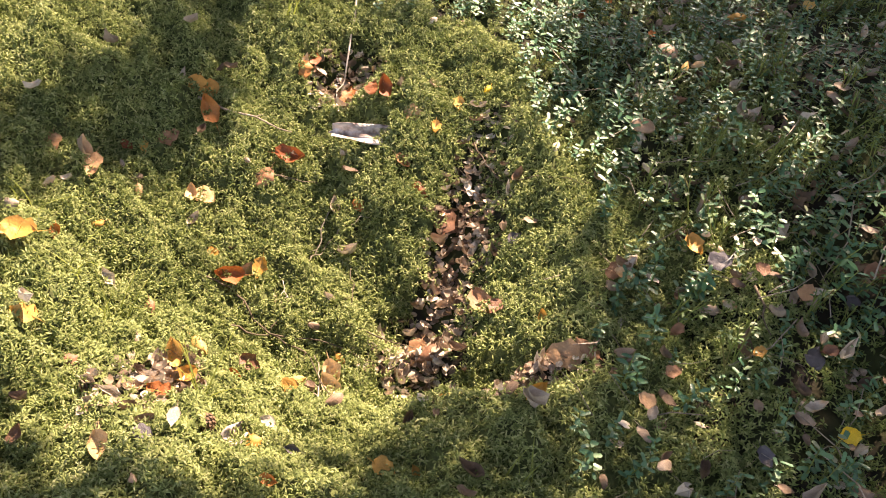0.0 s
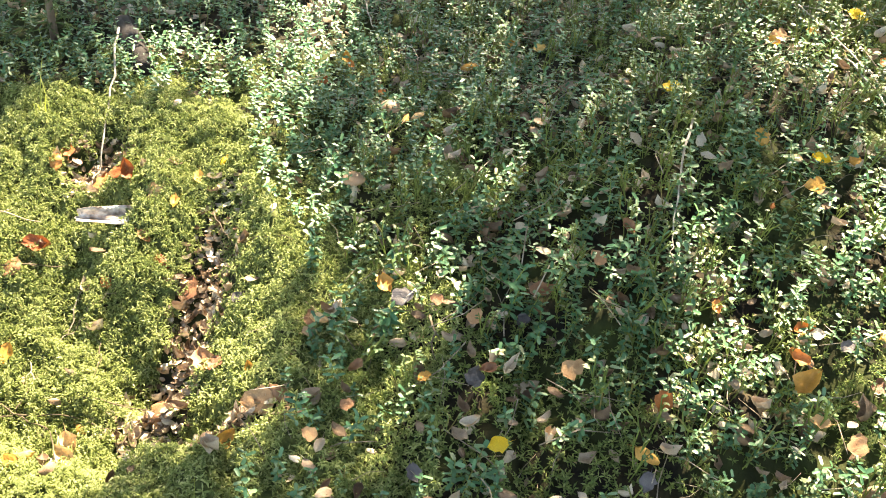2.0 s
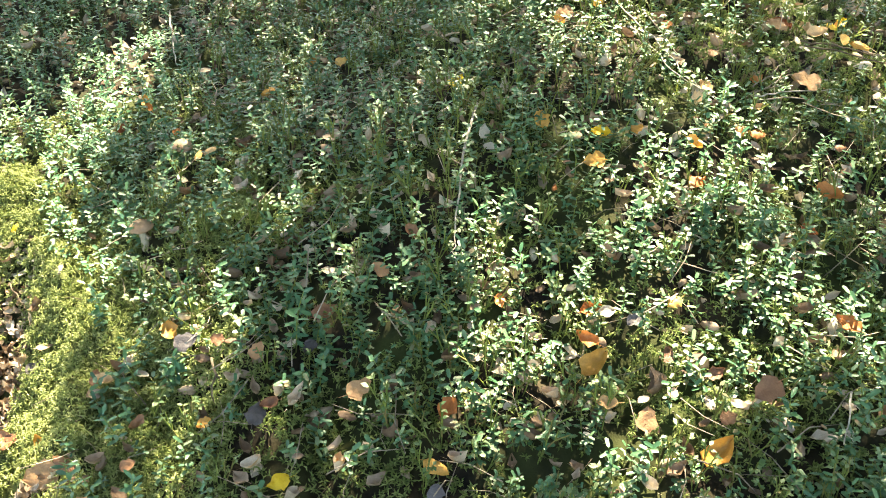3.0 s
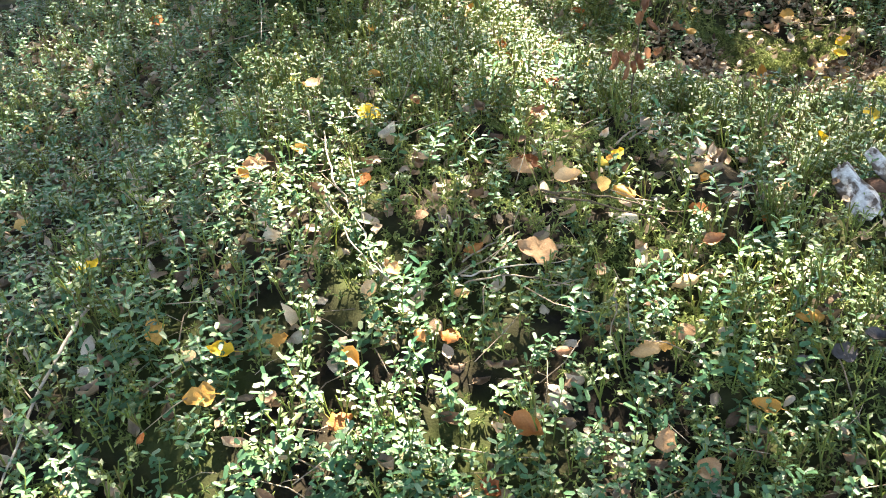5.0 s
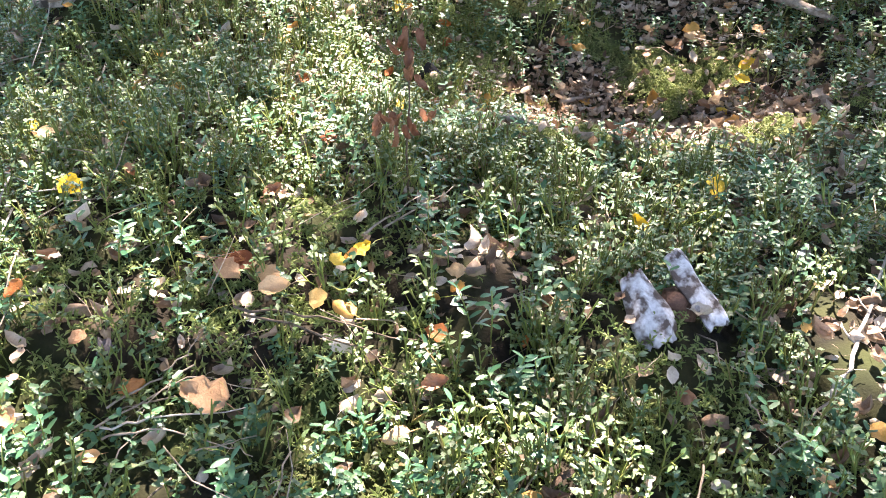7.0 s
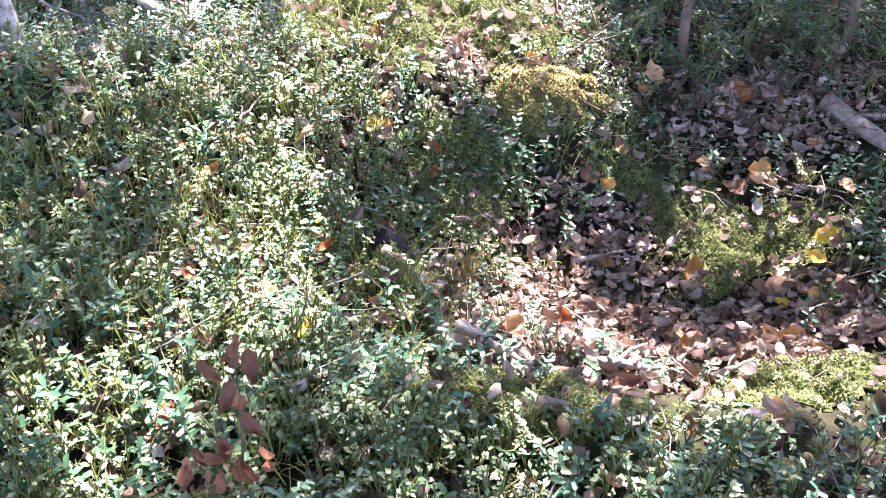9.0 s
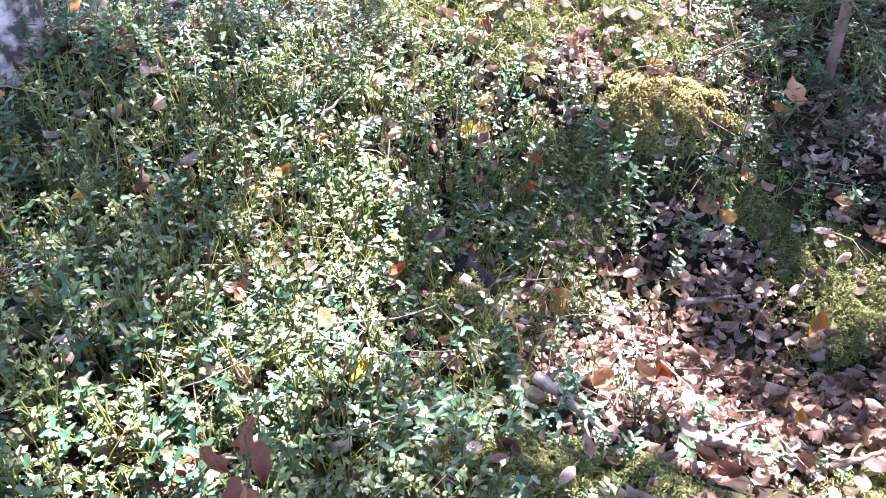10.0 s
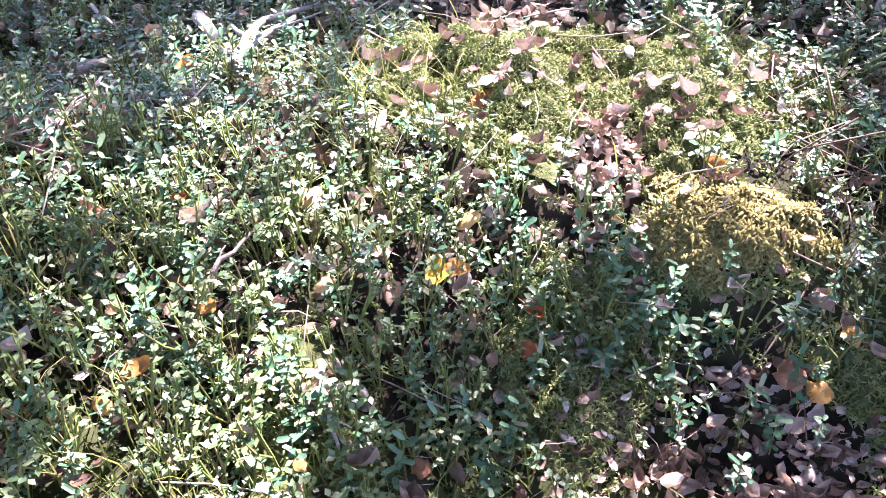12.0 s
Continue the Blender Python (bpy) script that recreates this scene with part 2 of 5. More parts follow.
def moss_at(x, y):
    edge = 0.42 - 0.42 * np.maximum(0, y - 1.6) + 0.06 * ripple(x, y, 0.3)
    left = np.clip((edge - x) * 8 + 0.5, 0, 1) * np.clip((2.75 - y) * 4, 0, 1)
    m = np.maximum(left, spots(x, y, (3.63, 4.24, 0.22, 0.14, 0), (3.37, 4.3, 0.1, 0.12, 0), (3.49, 4.06, 0.12, 0.14, 0), (3.01, 3.35, 0.28, 0.12, 10),
                               (3.58, 3.6, 0.26, 0.12, 10), (3.29, 4.42, 0.12, 0.06, 0), (2.84, 4.28, 0.17, 0.28, 0), (2.75, 3.8, 0.15, 0.22, 0),
                               (2.65, 4.79, 0.4, 0.28, 0), (2.45, 4.85, 0.28, 0.28, 0), (2.83, 5.02, 0.4, 0.3, 0), (2.45, 2.78, 0.18, 0.16, 0), (2.56, 2.5, 0.14, 0.1, 0)))
    thin = 0.35 + 0.25 * ripple(x, y, 0.35) + 0.5 * spots(x, y, (0.9, 1.2, 0.6, 0.45, 0), (0.45, 1.5, 0.4, 0.45, 0), (0.8, 2.15, 0.25, 0.18, 0), (2, 1.4, 0.35, 0.3, 0), (2.75, 2.05, 0.4, 0.3, 0), (2.42, 2.55, 0.42, 0.36, 0), (3.2, 2.25, 0.25, 0.2, 0))
    return np.clip(np.maximum(m, thin) - litter_at(x, y), 0, 1)


def litter_at(x, y):
    return spots(x, y, (3.15, 3.86, 0.32, 0.32, 20), (3.67, 3.88, 0.28, 0.17, 0), (3.15, 4.24, 0.2, 0.14, 0), (3.78, 4.67, 0.32, 0.2, 0), (0, 1.56, 0.1, 0.13, 0),
                 (0.22, 1.38, 0.16, 0.05, 10), (-0.52, 1.15, 0.07, 0.12, -20), (-0.4, 2.32, 0.09, 0.1, 0), (0.04, 1.87, 0.075, 0.26, 0), (3.5, 2.45, 0.12, 0.2, 0),
                 (2.75, 2.62, 0.1, 0.12, 0), (2.33, 5.22, 0.4, 0.12, 0), (2.78, 4.61, 0.06, 0.16, 0)) * (0.85 + 0.3 * ripple(x, y, 0.12))


def bare_at(x, y):
    """How little of the low shrubs grows at a place."""
    edge = 0.42 - 0.42 * np.maximum(0, y - 1.6) + 0.08 * ripple(x, y, 0.3)
    left = np.clip((edge - x) * 8 + 0.5, 0, 1) * np.clip((2.75 - y) * 4, 0, 1)
    hollow = spots(x, y, (2.78, 3.82, 0.09, 0.2, 0), (3.0, 3.36, 0.2, 0.09, 10), (3.48, 3.47, 0.26, 0.12, 10), (3.38, 3.95, 0.5, 0.5, 10), (3.58, 4.18, 0.4, 0.3, 0), (2.71, 4.88, 0.38, 0.36, 0), (2.45, 4.86, 0.25, 0.28, 0), (3.06, 4.57, 0.16, 0.12, 0), (2.89, 4.18, 0.09, 0.16, 0), (3.5, 2.45, 0.12, 0.2, 0),
                   (2.45, 2.78, 0.1, 0.1, 0), (2.75, 2.6, 0.12, 0.14, 0), (3.1, 2.46, 0.14, 0.13, 0), (2.98, 2.5, 0.08, 0.1, 0), (2.73, 3.78, 0.09, 0.15, 0), (3.25, 3.42, 0.3, 0.14, 10), (3.75, 3.7, 0.3, 0.25, 0))
    return np.maximum(np.maximum(left, hollow), litter_at(x, y))


def ground_z(x, y):
    x, y = np.asarray(x, float), np.asarray(y, float)
    cut = spots(x, y, (0.04, 1.9, 0.07, 0.25, 0), (-0.01, 1.66, 0.1, 0.08, 20), (0.1, 1.42, 0.12, 0.07, 0), (-0.4, 2.33, 0.09, 0.09, 0))
    return canopy(x, y) - 0.055 * (1 - bare_at(x, y)) - 0.012 - 0.09 * cut + (0.036 * ripple(x, y, 0.2) + 0.02 * ripple(x + 5, y, 0.08) + 0.012 * ripple(x, y + 3, 0.045)) * moss_at(x, y) + 0.005 * ripple(x, y, 0.05)


def surface_z(x, y):
    return ground_z(x, y) + 0.012 * moss_at(x, y) + 0.045 * (1 - bare_at(x, y))


# ---- mesh helpers ----
def raw_mesh(name, co, faces, material, smooth=True):
    me = bpy.data.meshes.new(name)
    me.from_pydata([tuple(c) for c in co], [], faces)
    me.materials.append(material)
    if smooth:
        me.polygons.foreach_set("use_smooth", [True] * len(me.polygons))
    return me


def tri_mesh(name, verts, tris, material, smooth=True):
    """A mesh of many triangles, from arrays."""
    me = bpy.data.meshes.new(name)
    v, f = np.ascontiguousarray(verts, np.float32), np.ascontiguousarray(tris, np.int32)
    me.vertices.add(len(v))
    me.vertices.foreach_set("co", v.ravel())
    me.loops.add(f.size)
    me.loops.foreach_set("vertex_index", f.ravel())
    me.polygons.add(len(f))
    me.polygons.foreach_set("loop_start", np.arange(0, f.size, 3, dtype=np.int32))
    me.polygons.foreach_set("use_smooth", np.full(len(f), smooth))
    me.update(calc_edges=True)
    me.validate()
    me.materials.append(material)
    return me


def joined(shapes):
    """Several (verts, tris) as one."""
    vs, ts, n = [], [], 0
    for v, t in shapes:
        vs.append(np.asarray(v, float))
        ts.append(np.asarray(t, int) + n)
        n += len(v)
    return np.concatenate(vs), np.concatenate(ts)


def turn3(rx, ry, rz):
    return np.array(Euler((rx, ry, rz)).to_matrix())


def strewn(shapes, pick, places, yaw, lean, leanaz, size):
    """Copies of shapes, each turned by yaw, leant towards leanaz, scaled and put at its place: joined arrays."""
    vs, ts, n = [], [], 0
    for k, (v, t) in enumerate(shapes):
        i = np.nonzero(pick == k)[0]
        if not len(i):
            continue
        c, s = np.cos(yaw[i])[:, None], np.sin(yaw[i])[:, None]
        q = v[None] * size[i][:, None, None]
        x, y, z = q[..., 0] * c - q[..., 1] * s, q[..., 0] * s + q[..., 1] * c, q[..., 2]
        ca, sa, cl, sl = np.cos(leanaz[i])[:, None], np.sin(leanaz[i])[:, None], np.cos(lean[i])[:, None], np.sin(lean[i])[:, None]
        a, b = x * ca + y * sa, -x * sa + y * ca
        a, z = a * cl + z * sl, -a * sl + z * cl
        q = np.stack([a * ca - b * sa, a * sa + b * ca, z], -1) + places[i][:, None]
        vs.append(q.reshape(-1, 3))
        ts.append((t[None] + (np.arange(len(i)) * len(v))[:, None, None]).reshape(-1, 3) + n)
        n += len(i) * len(v)
    return np.concatenate(vs), np.concatenate(ts)


def blade(length, width, bend, rise, seg=2, az=0.0, base=(0, 0, 0)):
    """A pointed blade that leaves its base at the angle rise and bends over."""
    pts, ang, p = [], rise, np.zeros(2)
    for k in range(seg + 1):
        pts.append(p.copy())
        p = p + np.array([math.cos(ang), math.sin(ang)]) * length / seg
        ang -= bend / seg
    v, t = [], []
    for k, q in enumerate(pts):
        w = width * (1 - k / seg) * (0.7 if k == 0 else 1.0)
        if k < seg:
            v += [(q[0], -w / 2, q[1]), (q[0], w / 2, q[1])]
        else:
            v.append((q[0], 0, q[1]))
    for k in range(seg - 1):
        a = 2 * k
        t += [(a, a + 2, a + 1), (a + 1, a + 2, a + 3)]
    a = 2 * (seg - 1)
    t.append((a, a + 2, a + 1))
    return np.array(v) @ turn3(0, 0, az).T + np.array(base), np.array(t)


def oval_leaf(length, width, fold=0.25, droop=0.2, n=3):
    """A leaf along +x, folded along its midrib and drooping, rounded at both ends."""
    v, t = [(0, 0, 0)], []
    for k in range(1, n + 1):
        u = 0.5 if n == 1 else 0.2 + 0.66 * (k - 1) / (n - 1)
        w = width / 2 * (1 - abs(2 * u - 1.08) ** 2.6)
        z = -droop * length * u * u
        v += [(u * length, -w, z + fold * w), (u * length, 0, z), (u * length, w, z + fold * w)]
    v.append((length, 0, -droop * length))
    t += [(0, 1, 2), (0, 2, 3)]
    for k in range(n - 1):
        a = 1 + 3 * k
        t += [(a, a + 3, a + 1), (a + 1, a + 3, a + 4), (a + 1, a + 4, a + 2), (a + 2, a + 4, a + 5)]
    a, e = 1 + 3 * (n - 1), 3 * n + 1
    t += [(a, e, a + 1), (a + 1, e, a + 2)]
    return np.array(v, float), np.array(t)


def tube(points, radii, sides=5, ends=True):
    """A tapering tube through points."""
    pts = [Vector(p) for p in points]
    v, t = [], []
    for k, p in enumerate(pts):
        d = (pts[min(k + 1, len(pts) - 1)] - pts[max(k - 1, 0)]).normalized()
        a = d.orthogonal().normalized()
        b = d.cross(a)
        for j in range(sides):
            w = 2 * math.pi * j / sides
            v.append(tuple(p + (a * math.cos(w) + b * math.sin(w)) * radii[k]))
    for k in range(len(pts) - 1):
        for j in range(sides):
            a, b = k * sides + j, k * sides + (j + 1) % sides
            t += [(a, b, b + sides), (a, b + sides, a + sides)]
    if not ends:
        return np.array(v), np.array(t)
    n = len(v)
    v += [tuple(pts[0]), tuple(pts[-1])]
    for j in range(sides):
        t += [(n, (j + 1) % sides, j), (n + 1, n - sides + j, n - sides + (j + 1) % sides)]
    return np.array(v), np.array(t)


def thing(name, label, category, group="", kind=""):
    return tagged(new(name), label, category, group, kind)


def part(name, shape, material, parent, label="", smooth=True):
    ob = new(name, tri_mesh(name, shape[0], shape[1], material, smooth))
    ob.parent = parent
    if label:
        tagged(ob, label)
    return ob


def scattered(n, x0, x1, y0, y1, chance):
    """Random places in a rectangle, kept with the chance that the function gives."""
    x, y = RNG.uniform(x0, x1, n), RNG.uniform(y0, y1, n)
    keep = RNG.random(n) < chance(x, y)
    return x[keep], y[keep]


# ---- ground ----
def axis(lo, hi, step, far):
    a = list(np.arange(lo, hi, step))
    s, left, right = step, [], []
    p, q = lo, a[-1]
    while q < far:
        s *= 1.25
        p, q = p - s, q + s
        left.append(p)
        right.append(q)
    return np.array(left[::-1] + a + right)


gx, gy = axis(-1.6, 4.4, 0.028, 400), axis(0.5, 5.9, 0.028, 400)
GX, GY = np.meshgrid(gx, gy)
nx, ny = len(gx), len(gy)
GZ = ground_z(GX, GY)
ii = (np.arange(ny - 1)[:, None] * nx + np.arange(nx - 1)[None]).ravel()
gt = np.concatenate([np.stack([ii, ii + 1, ii + nx + 1], 1), np.stack([ii, ii + nx + 1, ii + nx], 1)])
ground = new("ground", tri_mesh("ground", np.stack([GX.ravel(), GY.ravel(), GZ.ravel()], 1), gt, M_SOIL))
tagged(ground, "uneven dark brown forest floor soil under moss", "ground", kind="structure")

# ---- moss ----
def moss_arm(length, width, bend, rise, az, base):
    """A short plump moss branchlet with a raised back and a blunt tip that bends over."""
    p = np.array([math.cos(rise), math.sin(rise)]) * length * 0.5
    q = p + np.array([math.cos(rise - bend), math.sin(rise - bend)]) * length * 0.55
    h = width * 0.45
    v = np.array([(0, 0, 0), (p[0], -width / 2, p[1] - h), (p[0] + 0.3 * h, 0, p[1] + 0.5 * h), (p[0], width / 2, p[1] - h), (q[0], 0, q[1])])
    return v @ turn3(0, 0, az).T + np.array(base), np.array([(0, 1, 2), (0, 2, 3), (1, 4, 2), (2, 4, 3)])


def moss_sprig(seed):
    r = random.Random(seed)
    arms = []
    for k in range(6):
        az = 2.4 * k + r.uniform(-0.4, 0.4)
        arms.append(moss_arm(r.uniform(0.011, 0.018), r.uniform(0.0034, 0.0046), r.uniform(0.5, 1.5), r.uniform(0.3, 1.35), az, (0, 0, 0.0014 * k + r.uniform(-0.001, 0.002))))
    return joined(arms)


SPRIGS = [moss_sprig(k) for k in range(12)]


def moss_cover(name, label, n, box, chance, material):
    x, y = scattered(n, *box, chance)
    k = len(x)
    # sprigs lean out from the slope they grow on
    e = 0.02
    sx, sy = (ground_z(x + e, y) - ground_z(x - e, y)) / (2 * e), (ground_z(x, y + e) - ground_z(x, y - e)) / (2 * e)
    lean = np.arctan(np.hypot(sx, sy)) * 0.8 + RNG.uniform(0, 0.35, k)
    at = np.stack([x, y, ground_z(x, y) + RNG.uniform(0.0, 0.018, k)], 1)
    v, t = strewn(SPRIGS, RNG.integers(0, len(SPRIGS), k), at, RNG.uniform(0, 7, k), lean, np.arctan2(-sy, -sx) + RNG.normal(0, 0.5, k), RNG.uniform(0.85, 1.35, k))
    return tagged(new(name, tri_mesh(name, v, t, material, False)), label, "moss", kind="stuff")


moss_cover("feather_moss", "pale yellow-green feather moss carpeting the forest floor", 60000, (-1.6, 0.75, 0.55, 2.9), lambda x, y: 1.1 * moss_at(x, y) ** 1.5, M_MOSS)
moss_cover("green_moss", "green feather moss growing between the low shrubs", 88000, (0.3, 4.4, 0.7, 5.4), lambda x, y: 0.95 * moss_at(x, y) ** 1.3 * (x > 0.5), M_MOSS_GREEN)

def cushions(x, y):
    return 0.95 * np.clip(2.2 * (moss_at(x, y) - 0.55), 0, 1)


moss_cover("cushion_moss", "light green cushions of moss on the hollow's banks", 32000, (2.3, 4.1, 3.25, 5.3), cushions, M_MOSS_CUSHION)

# the moss bed the sprigs stand on, darkened to stand for shade between them
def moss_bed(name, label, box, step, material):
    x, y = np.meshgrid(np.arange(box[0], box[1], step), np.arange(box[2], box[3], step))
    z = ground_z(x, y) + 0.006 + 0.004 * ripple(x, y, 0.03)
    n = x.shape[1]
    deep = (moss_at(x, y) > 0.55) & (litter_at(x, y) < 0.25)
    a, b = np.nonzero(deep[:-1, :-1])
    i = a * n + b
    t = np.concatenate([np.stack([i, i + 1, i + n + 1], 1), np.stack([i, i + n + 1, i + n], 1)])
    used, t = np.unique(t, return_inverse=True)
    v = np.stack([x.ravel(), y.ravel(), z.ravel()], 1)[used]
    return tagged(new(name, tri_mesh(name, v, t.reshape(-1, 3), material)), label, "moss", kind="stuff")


moss_bed("moss_bed", "dense olive-green moss bed, darkened for the shade between the sprigs", (-1.5, 0.6, 0.75, 2.8), 0.02, M_MOSS_BED_SHADED)
moss_bed("bank_moss_bed", "dense moss bed on the hollow's banks, darkened for shade between sprigs", (2.2, 4.1, 3.1, 5.4), 0.02, M_MOSS_BED_SHADED)

TUSSOCK = [joined([blade(0.018, 0.005, 0.9, 0.9, 2, 2.4 * q + k) for q in range(6)]) for k in range(4)]
fx, fy = RNG.normal(1.5, 5.5, 16000), RNG.normal(3.0, 5.0, 16000)
far = (np.hypot(fx - 1.5, fy - 3) < 14) & ((fx < -1.75) | (fx > 4.5) | (fy < 0.5) | (fy > 5.7))
fx, fy = fx[far], fy[far]
k = len(fx)
v, t = strewn(TUSSOCK, RNG.integers(0, 4, k), np.stack([fx, fy, ground_z(fx, fy)], 1), RNG.uniform(0, 7, k), RNG.uniform(0, 0.4, k), RNG.uniform(0, 7, k), RNG.uniform(6, 11, k))
tagged(new("undergrowth", tri_mesh("undergrowth", v, t, M_MOSS_GREEN, False)), "low green undergrowth spreading over the forest floor", "undergrowth", kind="stuff")

# ---- lingonberry and bilberry ----
def lingon_shoot(seed):
    r = random.Random(seed)
    h = r.uniform(0.05, 0.095)
    lx, ly = r.uniform(-0.02, 0.02), r.uniform(-0.02, 0.02)
    n = r.randint(10, 14)
    stem = tube([(0, 0, -0.02), (lx * 0.4, ly * 0.4, h * 0.5), (lx, ly, h)], [0.0013, 0.0011, 0.0007], 3, False)
    leaves = []
    for k in range(n):
        u = 0.25 + 0.75 * k / (n - 1)
        v, t = oval_leaf(r.uniform(0.014, 0.022) * (1.0 if u > 0.5 else 0.85), r.uniform(0.0085, 0.0120), r.uniform(0.1, 0.35), r.uniform(0.0, 0.3), 2)
        tilt = r.uniform(-0.45, 0.2) - 0.3 * (u > 0.85)
        v = v @ turn3(r.uniform(-0.4, 0.4), tilt, 2.4 * k + r.uniform(-0.4, 0.4)).T + np.array([lx * u, ly * u, h * u])
        leaves.append((v, t))
    return stem, joined(leaves)


SHOOTS = [lingon_shoot(k) for k in range(24)]


def bilberry_sprig(seed):
    r = random.Random(100 + seed)
    stems, leaves = [], []

    def grow(p, az, el, length, depth):
        q = p + np.array([math.cos(az) * math.cos(el), math.sin(az) * math.cos(el), math.sin(el)]) * length
        stems.append(tube([p, q], [0.0018, 0.0012], 3, False))
        if depth:
            for s in (-1, 1):
                grow(q, az + s * r.uniform(0.4, 1.0), el + r.uniform(-0.35, 0.2), length * r.uniform(0.6, 0.85), depth - 1)
        else:
            for s in range(2):
                v, t = oval_leaf(r.uniform(0.010, 0.016), r.uniform(0.006, 0.009), 0.2, 0.1, 1)
                leaves.append((v @ turn3(0, r.uniform(-0.6, 0.2), az + r.uniform(-1.2, 1.2)).T + p + (q - p) * r.uniform(0.4, 1), t))

    for _ in range(2):
        grow(np.array([0.0, 0.0, -0.02]), r.uniform(0, 6.28), r.uniform(1.1, 1.5), r.uniform(0.035, 0.055), 2)
    return joined(stems), joined(leaves)


BILS = [bilberry_sprig(k) for k in range(10)]


def shrubs(n, box, chance, shapes, names, labels, mats, size):
    x, y = scattered(n, *box, chance)
    k = len(x)
    pick, yaw, lean, az, s = RNG.integers(0, len(shapes), k), RNG.uniform(0, 7, k), RNG.uniform(0, 0.35, k), RNG.uniform(0, 7, k), RNG.uniform(*size, k)
    at = np.stack([x, y, ground_z(x, y)], 1)
    for j in (0, 1):
        v, t = strewn([q[j] for q in shapes], pick, at, yaw, lean, az, s)
        tagged(new(names[j], tri_mesh(names[j], v, t, mats[j])), labels[j], "shrub", kind="stuff")


def in_reach(x, y):
    """Thins out the plants where the path never looks."""
    return 1 - 0.85 * ((x > 2.35) & (y < 1.55)) - 0.85 * ((x < 0.2) & (y > 4.3)) * (y < 9)


def lingon_chance(x, y):
    return (1 - 0.35 * spots(x, y, (2.4, 2.35, 0.7, 0.45, 0), (1.9, 1.4, 0.4, 0.25, 0))) * in_reach(x, y) * np.clip(1 - bare_at(x, y), 0.0, 1) * np.clip(0.85 + 0.4 * ripple(x, y, 0.4), 0.15, 1) * (1 - 0.3 * spots(x, y, (2.4, 4.2, 0.5, 0.5, 0))) * (1 - 0.6 * spots(x, y, (0.4, 1.45, 0.32, 0.42, 0), (0.75, 1.15, 0.45, 0.2, 0), (0.8, 2.15, 0.2, 0.15, 0), (2.45, 2.55, 0.38, 0.32, 0), (2.7, 2.85, 0.2, 0.15, 0))) * (1 - 0.45 * spots(x, y, (0.9, 1.1, 0.6, 0.45, 0), (2.5, 3.1, 0.35, 0.3, 0), (2.6, 2.6, 0.3, 0.3, 0), (3.1, 2.2, 0.3, 0.3, 0)))


shrubs(19500, (-1.6, 4.5, 0.7, 5.8), lingon_chance, SHOOTS, ("lingonberry_stems", "lingonberry_leaves"),
       ("thin woody stems of low lingonberry shrubs", "glossy dark green oval leaves of low lingonberry shrubs"), (M_STEM, M_LEAF), (0.85, 1.4))


def bil_chance(x, y):
    return in_reach(x, y) * np.clip(1 - bare_at(x, y), 0.0, 1) * (1 - 0.7 * spots(x, y, (2.42, 2.5, 0.36, 0.3, 0), (2.75, 2.75, 0.2, 0.2, 0), (0.6, 1.4, 0.4, 0.4, 0))) * (0.2 + 0.8 * spots(x, y, (2.4, 3.1, 0.45, 0.4, 0), (2.9, 3.05, 0.3, 0.35, 0), (2.43, 4.08, 0.5, 0.4, 0), (2.9, 2.5, 0.5, 0.4, 0), (2.01, 3.32, 0.5, 0.5, 0), (3.2, 2.9, 0.25, 0.3, 0)))


shrubs(11000, (0.4, 4.5, 0.7, 5.6), bil_chance, BILS, ("bilberry_stems", "bilberry_leaves"),
       ("thin bright green branching bilberry stems", "small yellow-green oval bilberry leaves"), (M_STEM, M_BIL), (0.8, 1.4))

# ---- fallen leaves ----
def dry_leaf(length, width, curl, seed, n=5, crumple=0.045):
    """A broad fallen leaf, pointed at the tip, with an uneven edge, a dry curl and its stalk."""
    r = random.Random(seed)
    v, t = [], []
    m = 4
    for k in range(n + 1):
        u = k / n
        w = width * 1.25 * (u + 0.02) ** 0.55 * (1.005 - u) ** 0.85
        for j in range(-2, 3):
            s = j / 2
            ww = w * (1 + (r.uniform(-0.3, 0.14) if abs(j) == 2 else 0))
            x = (u - 0.5) * length + (r.uniform(-1, 1) * 0.04 * length if abs(j) == 2 else 0)
            z = curl * length * (0.45 * s * s * (0.5 + u) + 0.9 * (u - 0.5) ** 2) + r.uniform(-1, 1) * crumple * length
            v.append((x, s * ww * (1 - 0.25 * abs(curl) * abs(s)), z))
    for k in range(n):
        for j in range(m):
            a = k * 5 + j
            t += [(a, a + 5, a + 1), (a + 1, a + 5, a + 6)]
    b = len(v)
    sx = -0.5 * length
    v += [(sx, -0.0007, 0), (sx, 0.0007, 0), (sx - 0.4 * length, 0.1 * length * r.uniform(-1, 1), 0.12 * length * r.uniform(-1, 1))]
    t.append((b, b + 1, b + 2))
    return np.array(v), np.array(t)


DRY = [dry_leaf(0.045, 0.034, c, k, 4) for k, c in enumerate((0.25, 0.6, -0.5, 0.9, 0.4, -0.8, 1.2, 0.15, 0.7, -0.3, 1.0, -1.0))]


def litter(name, label, n, box, chance, lift, size, material):
    x, y = scattered(n, *box, chance)
    k = len(x)
    at = np.stack([x, y, ground_z(x, y) + RNG.uniform(0.002, lift, k)], 1)
    v, t = strewn(DRY, RNG.integers(0, len(DRY), k), at, RNG.uniform(0, 7, k), np.abs(RNG.normal(0, 0.4, k)), RNG.uniform(0, 7, k), RNG.uniform(*size, k))
    return tagged(new(name, tri_mesh(name, v, t, material)), label, "leaf litter", kind="stuff")


